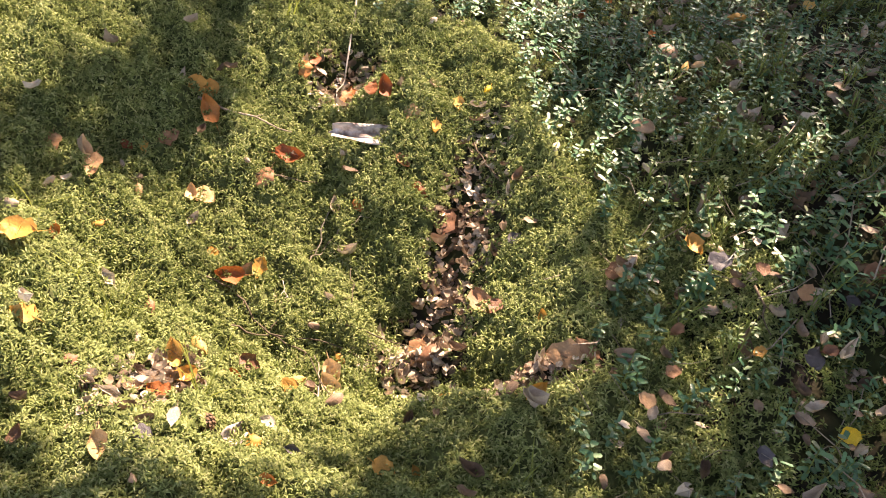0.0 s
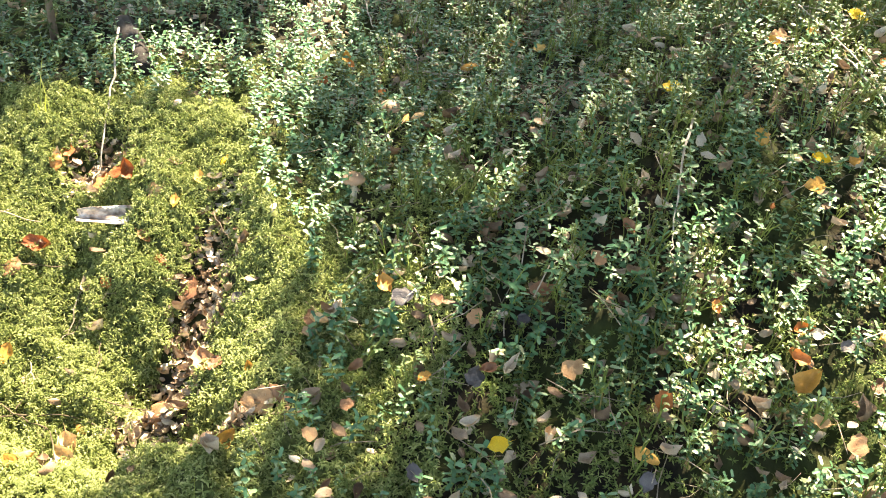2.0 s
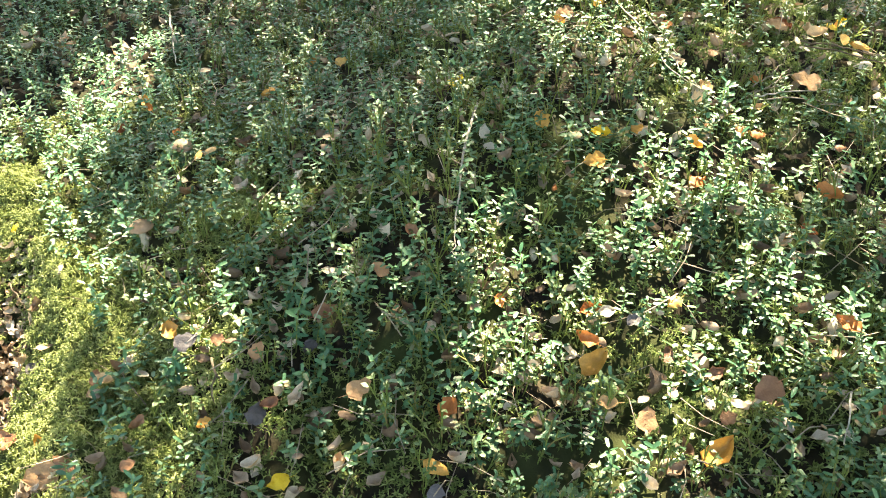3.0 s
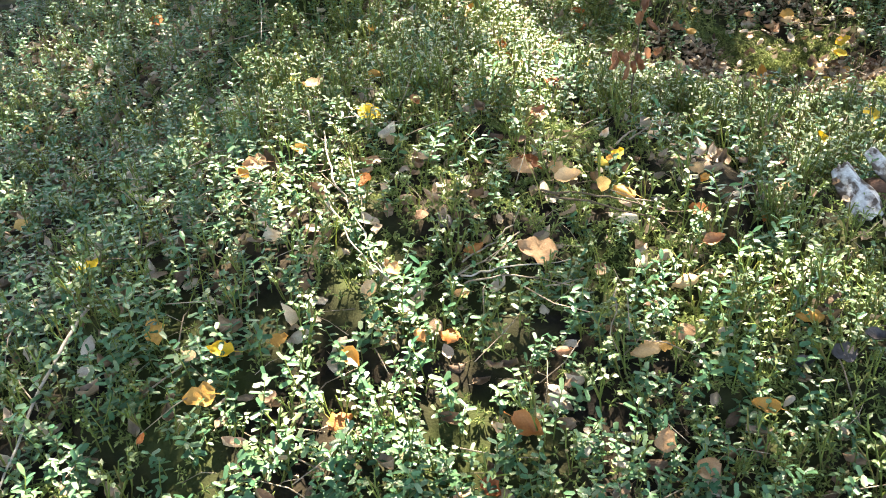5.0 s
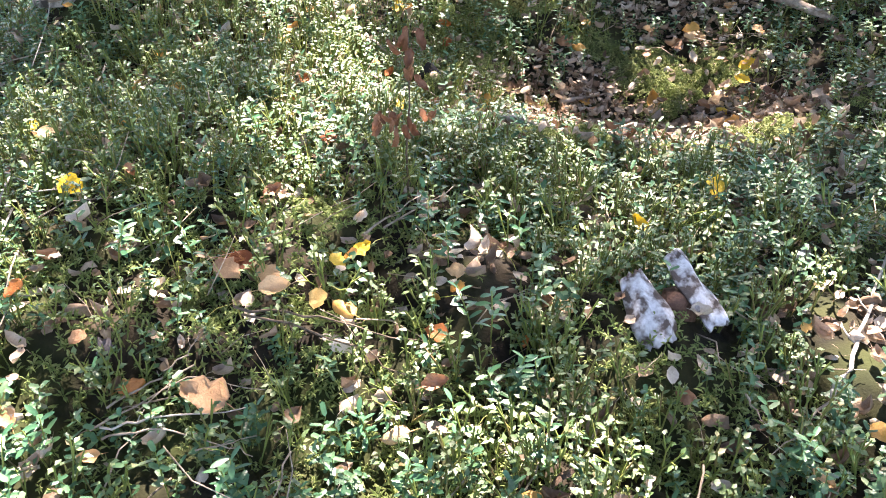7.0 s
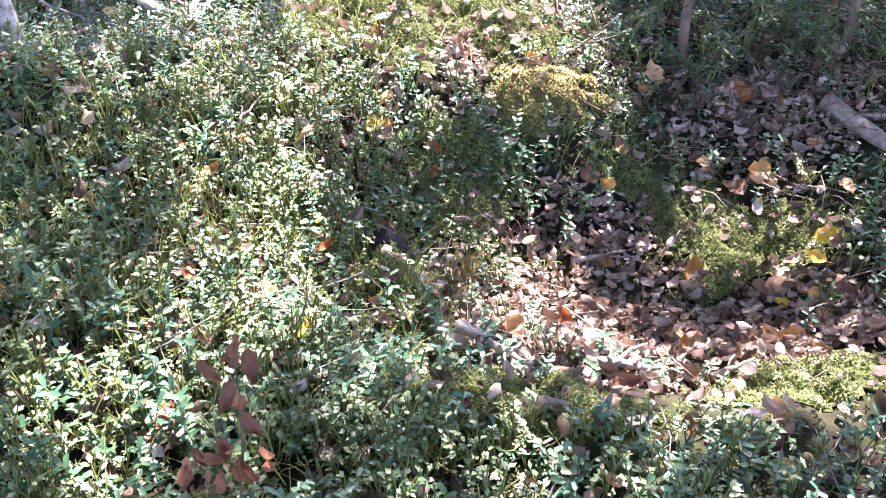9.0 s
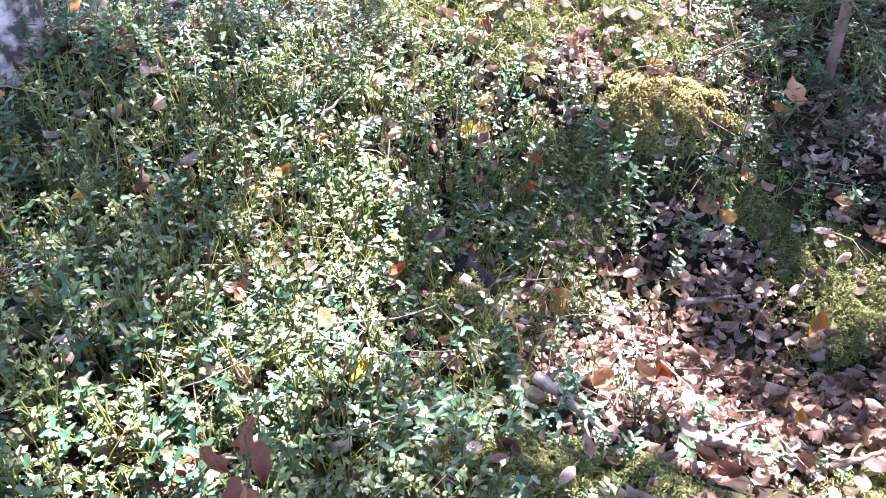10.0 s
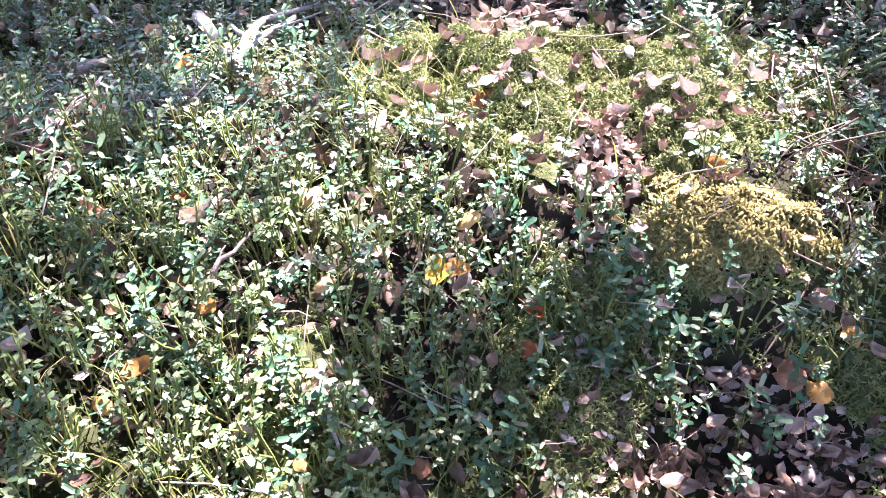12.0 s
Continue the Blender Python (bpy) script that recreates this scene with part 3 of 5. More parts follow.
litter("leaf_litter", "dry curled brown birch leaves matted in the hollow", 14000, (2.6, 4.2, 3.2, 4.85), lambda x, y: 0.95 * litter_at(x, y), 0.03, (0.28, 0.72), M_LITTER)
litter("moss_gap_litter", "dry brown leaves filling bare gaps in the moss", 16000, (-0.8, 0.6, 0.95, 2.5), lambda x, y: 1.2 * litter_at(x, y), 0.02, (0.3, 0.8), M_LITTER)
litter("far_litter", "dry brown leaves in bare gaps between shrubs", 12000, (2.0, 3.9, 2.2, 5.4), lambda x, y: 0.6 * litter_at(x, y), 0.02, (0.4, 1.0), M_LITTER)
litter("scattered_litter", "dry brown leaves lying among the low shrubs", 10500, (-1.5, 4.4, 0.7, 5.5), lambda x, y: 0.55 - 0.47 * (x < 0.4) + 0.4 * (y > 3), 0.05, (0.5, 1.1), M_LITTER)
LEAF_MATS = {"ochre": M_OCHRE, "yellow": M_YELLOW, "rust": M_RUST, "pale": M_PALE, "brown": M_BROWN, "grey": M_GREY}
LEAF_WORDS = {"ochre": "ochre fallen birch leaf resting on low plants", "yellow": "bright yellow fallen birch leaf resting on low plants",
              "rust": "rust-orange curled fallen leaf resting on low plants", "pale": "pale tan dry fallen leaf resting on low plants",
              "brown": "dull brown withered fallen leaf resting on low plants", "grey": "dark grey decayed fallen leaf lying on the moss"}
BIG_DRY = [dry_leaf(0.045, w, c, 50 + k, 6, 0.075) for k, (w, c) in enumerate(((0.040, 0.1), (0.036, 0.3), (0.041, -0.25), (0.034, 0.45), (0.038, 0.15), (0.032, -0.4), (0.036, 0.55)))]
LEAF_MESHES = {}


def rest_z(x, y):
    return float(ground_z(x, y) + 0.026 + 0.044 * (1 - bare_at(x, y)))


def fallen_leaf(x, y, colour, size, yaw):
    k = int(yaw) % len(BIG_DRY)
    if (k, colour) not in LEAF_MESHES:
        LEAF_MESHES[k, colour] = tri_mesh("fallen_leaf", *BIG_DRY[k], LEAF_MATS[colour])
    ob = new("fallen_leaf", LEAF_MESHES[k, colour])
    tilt = 14 + (yaw * 7) % 26
    ob.matrix_basis = pose(x, y, rest_z(x, y), tilt, (yaw * 3) % 20 - 10, 0) @ pose(0, 0, 0, 0, 0, yaw) @ Matrix.Scale(size / 0.045, 4)
    return tagged(ob, LEAF_WORDS[colour], "leaf", "fallen leaves")


fallen_leaf(0.089, 1.427, "ochre", 0.055, 121)
fallen_leaf(0.135, 1.361, "pale", 0.056, 303)
fallen_leaf(0.165, 1.352, "rust", 0.035, 278)
fallen_leaf(0.261, 1.315, "ochre", 0.060, 66)
fallen_leaf(0.309, 1.417, "brown", 0.082, 189)
fallen_leaf(0.118, 1.628, "brown", 0.076, 309)
fallen_leaf(0.153, 1.603, "brown", 0.045, 242)
fallen_leaf(-0.183, 1.513, "ochre", 0.039, 320)
fallen_leaf(-0.192, 1.462, "pale", 0.070, 297)
fallen_leaf(-0.256, 1.366, "ochre", 0.045, 33)
fallen_leaf(-0.248, 1.927, "rust", 0.043, 310)
fallen_leaf(-0.466, 1.996, "rust", 0.079, 6)
fallen_leaf(-0.509, 1.903, "brown", 0.061, 240)
fallen_leaf(-0.695, 2.016, "rust", 0.080, 132)
fallen_leaf(-0.505, 2.253, "rust", 0.055, 282)
fallen_leaf(-0.501, 2.337, "rust", 0.056, 119)
fallen_leaf(-0.366, 2.270, "rust", 0.073, 98)
fallen_leaf(-0.169, 2.155, "pale", 0.070, 240)
fallen_leaf(-0.098, 2.122, "ochre", 0.043, 276)
fallen_leaf(-0.050, 2.220, "ochre", 0.044, 281)
fallen_leaf(0.016, 2.247, "yellow", 0.032, 243)
fallen_leaf(-0.740, 2.119, "ochre", 0.064, 203)
fallen_leaf(-0.107, 1.979, "rust", 0.076, 327)
fallen_leaf(-0.298, 2.214, "rust", 0.045, 77)
fallen_leaf(-0.263, 2.210, "rust", 0.063, 118)
fallen_leaf(-0.161, 2.028, "brown", 0.051, 325)
fallen_leaf(-0.009, 1.926, "brown", 0.074, 77)
fallen_leaf(-0.445, 1.694, "ochre", 0.058, 267)
fallen_leaf(-0.502, 1.625, "rust", 0.074, 199)
fallen_leaf(-0.563, 1.676, "ochre", 0.033, 7)
fallen_leaf(-0.636, 1.817, "pale", 0.060, 343)
fallen_leaf(0.171, 1.801, "grey", 0.044, 32)
fallen_leaf(0.392, 1.639, "brown", 0.043, 81)
fallen_leaf(0.566, 1.713, "ochre", 0.059, 302)
fallen_leaf(0.616, 1.652, "grey", 0.058, 21)
fallen_leaf(0.697, 1.622, "brown", 0.036, 154)
fallen_leaf(0.947, 1.657, "brown", 0.062, 15)
fallen_leaf(1.076, 1.743, "brown", 0.046, 137)
fallen_leaf(0.908, 1.602, "grey", 0.043, 242)
fallen_leaf(1.157, 1.853, "brown", 0.048, 304)
fallen_leaf(0.860, 1.256, "yellow", 0.046, 198)
fallen_leaf(0.688, 1.417, "ochre", 0.034, 218)
fallen_leaf(0.830, 1.442, "brown", 0.041, 202)
fallen_leaf(0.692, 1.179, "grey", 0.044, 295)
fallen_leaf(0.529, 1.469, "brown", 0.041, 227)
fallen_leaf(0.543, 2.386, "ochre", 0.036, 68)
fallen_leaf(0.717, 2.746, "ochre", 0.057, 187)
fallen_leaf(1.307, 2.393, "yellow", 0.053, 49)
fallen_leaf(0.952, 2.878, "ochre", 0.043, 18)
fallen_leaf(0.250, 2.666, "rust", 0.035, 69)
fallen_leaf(0.450, 2.545, "rust", 0.034, 253)
fallen_leaf(0.258, 1.547, "ochre", 0.036, 111)
fallen_leaf(0.320, 2.761, "rust", 0.036, 132)
fallen_leaf(-0.375, 1.399, "brown", 0.054, 344)
fallen_leaf(-0.466, 1.220, "ochre", 0.057, 223)
fallen_leaf(-0.484, 1.353, "ochre", 0.053, 320)
fallen_leaf(0.460, 1.253, "brown", 0.038, 154)
fallen_leaf(0.026, 1.519, "brown", 0.069, 215)
fallen_leaf(-0.007, 1.606, "brown", 0.063, 259)
fallen_leaf(-0.889, 1.369, "ochre", 0.085, 197)
fallen_leaf(-0.852, 1.456, "rust", 0.037, 293)
fallen_leaf(-0.773, 1.171, "ochre", 0.054, 179)
fallen_leaf(-0.769, 2.102, "ochre", 0.062, 273)
fallen_leaf(-0.780, 1.737, "pale", 0.041, 299)
fallen_leaf(-0.822, 1.584, "ochre", 0.039, 208)
fallen_leaf(-0.627, 1.431, "brown", 0.044, 299)
fallen_leaf(-0.506, 1.274, "ochre", 0.062, 118)
fallen_leaf(-0.485, 1.130, "rust", 0.052, 172)
fallen_leaf(-0.397, 1.350, "rust", 0.036, 349)
fallen_leaf(-0.261, 1.317, "ochre", 0.042, 14)
fallen_leaf(-0.184, 1.420, "pale", 0.067, 143)
fallen_leaf(-0.269, 1.072, "ochre", 0.043, 310)
fallen_leaf(-0.012, 1.066, "ochre", 0.048, 343)
fallen_leaf(-0.206, 0.945, "rust", 0.035, 356)
fallen_leaf(-0.659, 0.920, "brown", 0.036, 83)
fallen_leaf(-0.439, 0.953, "grey", 0.036, 357)
fallen_leaf(-0.194, 1.080, "grey", 0.031, 167)
fallen_leaf(-0.883, 1.711, "brown", 0.065, 277)
fallen_leaf(-0.819, 1.868, "ochre", 0.042, 292)
fallen_leaf(-1.009, 1.758, "brown", 0.066, 291)
fallen_leaf(-0.768, 1.912, "brown", 0.059, 53)
fallen_leaf(-0.864, 1.870, "rust", 0.042, 335)
fallen_leaf(-0.664, 1.800, "pale", 0.049, 108)
fallen_leaf(-0.663, 1.133, "brown", 0.039, 324)
fallen_leaf(-0.508, 0.923, "pale", 0.053, 293)
fallen_leaf(0.051, 1.076, "ochre", 0.030, 136)
fallen_leaf(0.357, 1.431, "brown", 0.068, 145)
fallen_leaf(0.793, 1.581, "brown", 0.043, 63)
fallen_leaf(1.024, 1.468, "brown", 0.061, 32)
fallen_leaf(1.210, 1.371, "rust", 0.059, 246)
fallen_leaf(1.180, 1.271, "ochre", 0.058, 327)
fallen_leaf(1.176, 1.207, "grey", 0.044, 247)
fallen_leaf(1.534, 1.449, "ochre", 0.081, 45)
fallen_leaf(1.544, 1.349, "pale", 0.046, 176)
fallen_leaf(1.746, 1.220, "ochre", 0.079, 34)
fallen_leaf(1.885, 1.353, "brown", 0.069, 210)
fallen_leaf(1.622, 1.310, "brown", 0.053, 77)
fallen_leaf(1.551, 1.589, "rust", 0.049, 10)
fallen_leaf(1.533, 1.521, "rust", 0.055, 150)
fallen_leaf(1.638, 1.542, "grey", 0.042, 218)
fallen_leaf(1.744, 1.586, "ochre", 0.040, 212)
fallen_leaf(1.696, 1.454, "brown", 0.041, 60)
fallen_leaf(1.789, 1.405, "brown", 0.041, 22)
fallen_leaf(2.132, 1.798, "rust", 0.045, 309)
fallen_leaf(2.210, 1.897, "rust", 0.067, 314)
fallen_leaf(1.873, 1.906, "rust", 0.047, 23)
fallen_leaf(1.618, 1.962, "ochre", 0.059, 193)
fallen_leaf(1.897, 2.038, "ochre", 0.049, 300)
fallen_leaf(1.651, 2.054, "yellow", 0.051, 169)
fallen_leaf(1.511, 2.118, "ochre", 0.052, 282)
fallen_leaf(1.587, 2.053, "pale", 0.032, 142)
fallen_leaf(1.930, 2.170, "pale", 0.048, 258)
fallen_leaf(1.978, 2.245, "pale", 0.044, 120)
fallen_leaf(1.756, 2.088, "ochre", 0.036, 18)
fallen_leaf(2.282, 2.293, "brown", 0.085, 158)
fallen_leaf(2.384, 2.509, "pale", 0.060, 3)
fallen_leaf(2.534, 2.657, "yellow", 0.039, 39)
fallen_leaf(0.856, 2.916, "ochre", 0.039, 55)
fallen_leaf(1.635, 2.624, "ochre", 0.042, 307)
fallen_leaf(1.348, 1.610, "rust", 0.035, 274)
fallen_leaf(1.791, 1.300, "brown", 0.040, 16)
fallen_leaf(0.301, 2.816, "ochre", 0.048, 101)
fallen_leaf(0.576, 2.394, "pale", 0.041, 208)
fallen_leaf(2.082, 2.095, "rust", 0.043, 149)
fallen_leaf(2.315, 2.593, "rust", 0.061, 312)
fallen_leaf(2.123, 1.515, "rust", 0.060, 134)
fallen_leaf(0.803, 1.418, "grey", 0.055, 79)
fallen_leaf(0.414, 1.625, "pale", 0.047, 353)
fallen_leaf(0.526, 1.364, "brown", 0.035, 21)
fallen_leaf(2.803, 2.099, "ochre", 0.055, 173)
fallen_leaf(2.659, 1.926, "ochre", 0.051, 160)
fallen_leaf(2.548, 2.099, "brown", 0.048, 184)
fallen_leaf(2.457, 1.870, "brown", 0.046, 70)
fallen_leaf(1.654, 2.665, "brown", 0.057, 193)
fallen_leaf(1.763, 2.699, "ochre", 0.042, 192)
fallen_leaf(1.924, 2.490, "rust", 0.041, 235)
fallen_leaf(1.699, 3.214, "yellow", 0.033, 266)
fallen_leaf(1.766, 3.140, "pale", 0.062, 197)
fallen_leaf(1.936, 2.810, "yellow", 0.062, 329)
fallen_leaf(2.052, 2.846, "brown", 0.035, 304)
fallen_leaf(1.943, 3.148, "ochre", 0.044, 348)
fallen_leaf(1.925, 3.631, "ochre", 0.046, 286)
fallen_leaf(2.264, 3.867, "ochre", 0.050, 52)
fallen_leaf(2.371, 2.535, "pale", 0.050, 317)
fallen_leaf(2.460, 2.480, "ochre", 0.040, 259)
fallen_leaf(2.508, 2.464, "ochre", 0.057, 138)
fallen_leaf(2.512, 2.639, "ochre", 0.033, 220)
fallen_leaf(2.290, 2.560, "brown", 0.057, 324)
fallen_leaf(2.095, 2.393, "grey", 0.040, 121)
fallen_leaf(2.672, 2.444, "rust", 0.043, 154)
fallen_leaf(2.714, 2.544, "ochre", 0.033, 223)
fallen_leaf(3.120, 2.823, "yellow", 0.044, 132)
fallen_leaf(3.348, 3.022, "yellow", 0.068, 266)
fallen_leaf(3.774, 4.134, "yellow", 0.055, 155)
fallen_leaf(3.668, 4.057, "pale", 0.067, 280)
fallen_leaf(3.686, 4.440, "pale", 0.081, 173)
fallen_leaf(2.304, 2.057, "brown", 0.036, 5)
fallen_leaf(2.520, 1.817, "brown", 0.052, 212)
fallen_leaf(2.027, 2.072, "rust", 0.030, 296)
fallen_leaf(2.839, 2.024, "grey", 0.052, 161)
fallen_leaf(2.667, 2.314, "brown", 0.048, 10)
fallen_leaf(2.114, 2.193, "pale", 0.035, 192)
fallen_leaf(2.914, 2.528, "pale", 0.046, 315)
fallen_leaf(0.953, 4.579, "rust", 0.085, 301)
fallen_leaf(0.724, 3.597, "ochre", 0.042, 323)
fallen_leaf(1.513, 1.909, "rust", 0.023, 68)
fallen_leaf(2.153, 2.323, "rust", 0.046, 30)
fallen_leaf(2.488, 2.620, "yellow", 0.036, 324)
fallen_leaf(2.673, 2.524, "ochre", 0.025, 321)
fallen_leaf(2.714, 2.601, "pale", 0.038, 170)
fallen_leaf(2.044, 2.414, "brown", 0.034, 238)
fallen_leaf(2.463, 2.060, "pale", 0.062, 180)
fallen_leaf(2.505, 2.058, "ochre", 0.031, 347)
fallen_leaf(2.593, 2.251, "pale", 0.055, 180)
fallen_leaf(3.282, 2.155, "pale", 0.042, 311)
fallen_leaf(3.097, 2.314, "brown", 0.036, 142)
fallen_leaf(2.834, 2.453, "rust", 0.024, 250)
fallen_leaf(3.377, 2.499, "ochre", 0.027, 11)
fallen_leaf(3.425, 2.255, "ochre", 0.045, 301)
fallen_leaf(2.354, 2.773, "brown", 0.041, 31)
fallen_leaf(2.890, 2.011, "grey", 0.047, 346)
fallen_leaf(2.760, 2.012, "grey", 0.041, 10)
fallen_leaf(3.811, 4.201, "yellow", 0.069, 189)
fallen_leaf(3.686, 4.095, "pale", 0.064, 128)
fallen_leaf(3.635, 4.060, "brown", 0.066, 321)
fallen_leaf(3.745, 3.999, "ochre", 0.041, 233)
fallen_leaf(3.673, 3.994, "yellow", 0.045, 152)
fallen_leaf(3.749, 3.908, "pale", 0.039, 303)
fallen_leaf(3.813, 3.959, "brown", 0.056, 307)
fallen_leaf(3.456, 4.089, "pale", 0.070, 163)
fallen_leaf(3.464, 4.134, "ochre", 0.076, 90)
fallen_leaf(3.373, 3.851, "ochre", 0.061, 186)
fallen_leaf(3.400, 3.787, "ochre", 0.044, 94)
fallen_leaf(3.697, 3.749, "ochre", 0.037, 160)
fallen_leaf(3.651, 3.818, "ochre", 0.068, 189)
fallen_leaf(3.608, 3.840, "pale", 0.054, 304)
fallen_leaf(3.541, 3.754, "brown", 0.074, 135)
fallen_leaf(3.390, 3.600, "brown", 0.061, 153)
fallen_leaf(3.670, 4.466, "ochre", 0.069, 193)
fallen_leaf(3.613, 4.433, "brown", 0.063, 53)
fallen_leaf(3.823, 4.514, "pale", 0.046, 13)
fallen_leaf(3.881, 4.329, "pale", 0.050, 291)
fallen_leaf(3.751, 4.291, "brown", 0.044, 350)
fallen_leaf(3.489, 4.379, "brown", 0.039, 67)
fallen_leaf(3.219, 4.151, "ochre", 0.046, 158)
fallen_leaf(2.861, 3.961, "ochre", 0.068, 256)
fallen_leaf(3.374, 4.766, "pale", 0.085, 113)
fallen_leaf(3.347, 4.710, "rust", 0.047, 334)
fallen_leaf(3.639, 4.734, "rust", 0.085, 137)
fallen_leaf(3.752, 4.685, "ochre", 0.042, 122)
fallen_leaf(2.997, 4.658, "ochre", 0.040, 167)
fallen_leaf(2.573, 4.273, "yellow", 0.056, 95)
fallen_leaf(2.604, 4.303, "ochre", 0.049, 347)
fallen_leaf(2.590, 4.398, "ochre", 0.050, 222)
fallen_leaf(2.736, 4.307, "rust", 0.049, 332)
fallen_leaf(2.484, 3.517, "rust", 0.055, 357)
fallen_leaf(2.593, 3.418, "yellow", 0.058, 49)
fallen_leaf(2.555, 3.732, "rust", 0.040, 52)
fallen_leaf(2.341, 3.493, "rust", 0.043, 307)
fallen_leaf(2.345, 3.298, "ochre", 0.039, 164)
fallen_leaf(2.234, 3.446, "rust", 0.043, 170)
fallen_leaf(2.249, 3.796, "ochre", 0.035, 345)
fallen_leaf(1.947, 3.951, "pale", 0.047, 114)
fallen_leaf(2.304, 4.000, "ochre", 0.033, 224)
fallen_leaf(2.441, 3.087, "rust", 0.051, 86)
fallen_leaf(2.524, 4.689, "rust", 0.055, 40)
fallen_leaf(1.527, 4.643, "ochre", 0.052, 172)
fallen_leaf(1.557, 4.950, "pale", 0.067, 332)
fallen_leaf(3.110, 3.859, "rust", 0.052, 111)
fallen_leaf(3.210, 3.971, "brown", 0.055, 291)
fallen_leaf(2.983, 3.716, "pale", 0.062, 230)
fallen_leaf(3.213, 3.745, "brown", 0.050, 138)
fallen_leaf(3.530, 3.443, "pale", 0.063, 115)
fallen_leaf(3.956, 5.043, "ochre", 0.043, 61)
fallen_leaf(3.225, 3.471, "brown", 0.062, 17)
fallen_leaf(3.096, 3.256, "brown", 0.044, 271)
fallen_leaf(3.333, 3.341, "brown", 0.047, 97)
fallen_leaf(2.653, 3.948, "brown", 0.037, 161)
fallen_leaf(3.273, 4.470, "ochre", 0.044, 294)
fallen_leaf(3.180, 4.384, "brown", 0.069, 93)
fallen_leaf(3.228, 4.376, "ochre", 0.052, 142)
fallen_leaf(3.515, 4.489, "pale", 0.045, 174)
fallen_leaf(2.043, 3.332, "ochre", 0.043, 328)
fallen_leaf(2.195, 3.325, "rust", 0.030, 43)
fallen_leaf(1.476, 4.093, "brown", 0.058, 317)
fallen_leaf(1.603, 3.873, "ochre", 0.030, 176)
fallen_leaf(1.617, 4.184, "ochre", 0.049, 301)
fallen_leaf(1.920, 3.385, "ochre", 0.040, 66)
fallen_leaf(2.421, 4.149, "pale", 0.046, 215)
fallen_leaf(2.326, 4.315, "pale", 0.060, 149)
fallen_leaf(2.252, 4.366, "rust", 0.032, 265)
fallen_leaf(2.042, 4.577, "ochre", 0.037, 138)
fallen_leaf(1.745, 4.808, "ochre", 0.047, 237)
fallen_leaf(2.731, 4.248, "rust", 0.048, 177)
fallen_leaf(2.512, 3.850, "ochre", 0.027, 324)
fallen_leaf(2.140, 4.201, "rust", 0.028, 213)
fallen_leaf(2.163, 3.955, "pale", 0.030, 148)

# ---- sticks and twigs ----
TWIG_MATS = {"grey": M_TWIG, "pale": M_PALESTICK, "dark": M_DARKTWIG}
TWIG_WORDS = {"grey": "weathered grey fallen twig lying on the plants", "pale": "pale bleached fallen stick lying on the plants", "dark": "thin dark brown fallen twig lying on moss"}


def fallen_twig(points, radius, colour):
    r = random.Random(int(points[0][0] * 1000 + points[0][1] * 77))
    big = radius > 0.007
    radius = radius if big else radius * 0.8
    p, n = [], 5
    for (x0, y0), (x1, y1) in zip(points, points[1:]):
        for k in range(n):
            u = k / n
            p.append((x0 + (x1 - x0) * u, y0 + (y1 - y0) * u))
    p.append(points[-1])
    wob = 0.0035 if big else 0.006
    p = [(x + r.uniform(-wob, wob), y + r.uniform(-wob, wob)) for x, y in p]
    z = [rest_z(x, y) + radius * 0.5 + (0 if big else 0.004) for x, y in p]
    z = [sum(z[max(0, k - 2):k + 3]) / len(z[max(0, k - 2):k + 3]) for k in range(len(z))]
    pts = [Vector((x, y, q)) for (x, y), q in zip(p, z)]
    base = thing("fallen_twig", TWIG_WORDS[colour], "twig", "fallen twigs")
    base.location = pts[0]
    local = [q - pts[0] for q in pts]
    m = len(local)
    rad = [radius * (1.15 - 0.75 * k / (m - 1)) * r.uniform(0.88, 1.12) for k in range(m)]
    part("stick", tube(local, rad, 7 if big else 5), TWIG_MATS[colour], base)
    for s in range(2 if not big else 1):
        k = r.randint(m // 4, m - 2)
        d = (local[k + 1] - local[k]).normalized()
        side = Vector((-d.y, d.x, 0.35)) * r.choice((-1, 1))
        side.z = abs(side.z)
        ln = r.uniform(4, 9) * max(radius, 0.003)
        q = local[k] + (d * 0.8 + side) * ln * 0.5
        part("side_twig", tube([local[k], q, q + (d + side * 0.6) * ln * 0.5], [rad[k] * 0.6, rad[k] * 0.45, rad[k] * 0.25], 4), TWIG_MATS[colour], base)
    return base


fallen_twig([(-0.74, 2.05), (-0.65, 2.04), (-0.48, 2.06)], 0.005, "grey")
fallen_twig([(-0.54, 2.94), (-0.44, 2.62), (-0.40, 2.36), (-0.41, 2.26)], 0.005, "pale")
fallen_twig([(-0.57, 1.59), (-0.48, 1.60), (-0.37, 1.54), (-0.25, 1.49), (-0.13, 1.29)], 0.0035, "dark")
fallen_twig([(-0.50, 1.50), (-0.37, 1.54), (-0.35, 1.65)], 0.003, "dark")
fallen_twig([(-0.37, 1.54), (-0.21, 1.54), (-0.06, 1.49)], 0.0025, "dark")
fallen_twig([(-0.20, 1.58), (0.02, 1.58)], 0.0025, "dark")
fallen_twig([(-0.33, 1.95), (-0.33, 1.83), (-0.34, 1.75)], 0.002, "grey")
fallen_twig([(-0.33, 1.81), (-0.28, 1.86), (-0.20, 1.91)], 0.002, "grey")
fallen_twig([(0.02, 2.12), (0.09, 2.02), (0.16, 1.94), (0.30, 1.90)], 0.0022, "dark")
fallen_twig([(-0.53, 1.91), (-0.38, 1.97)], 0.003, "dark")
fallen_twig([(1.35, 2.24), (1.29, 2.00), (1.26, 1.82), (1.25, 1.71)], 0.004, "pale")
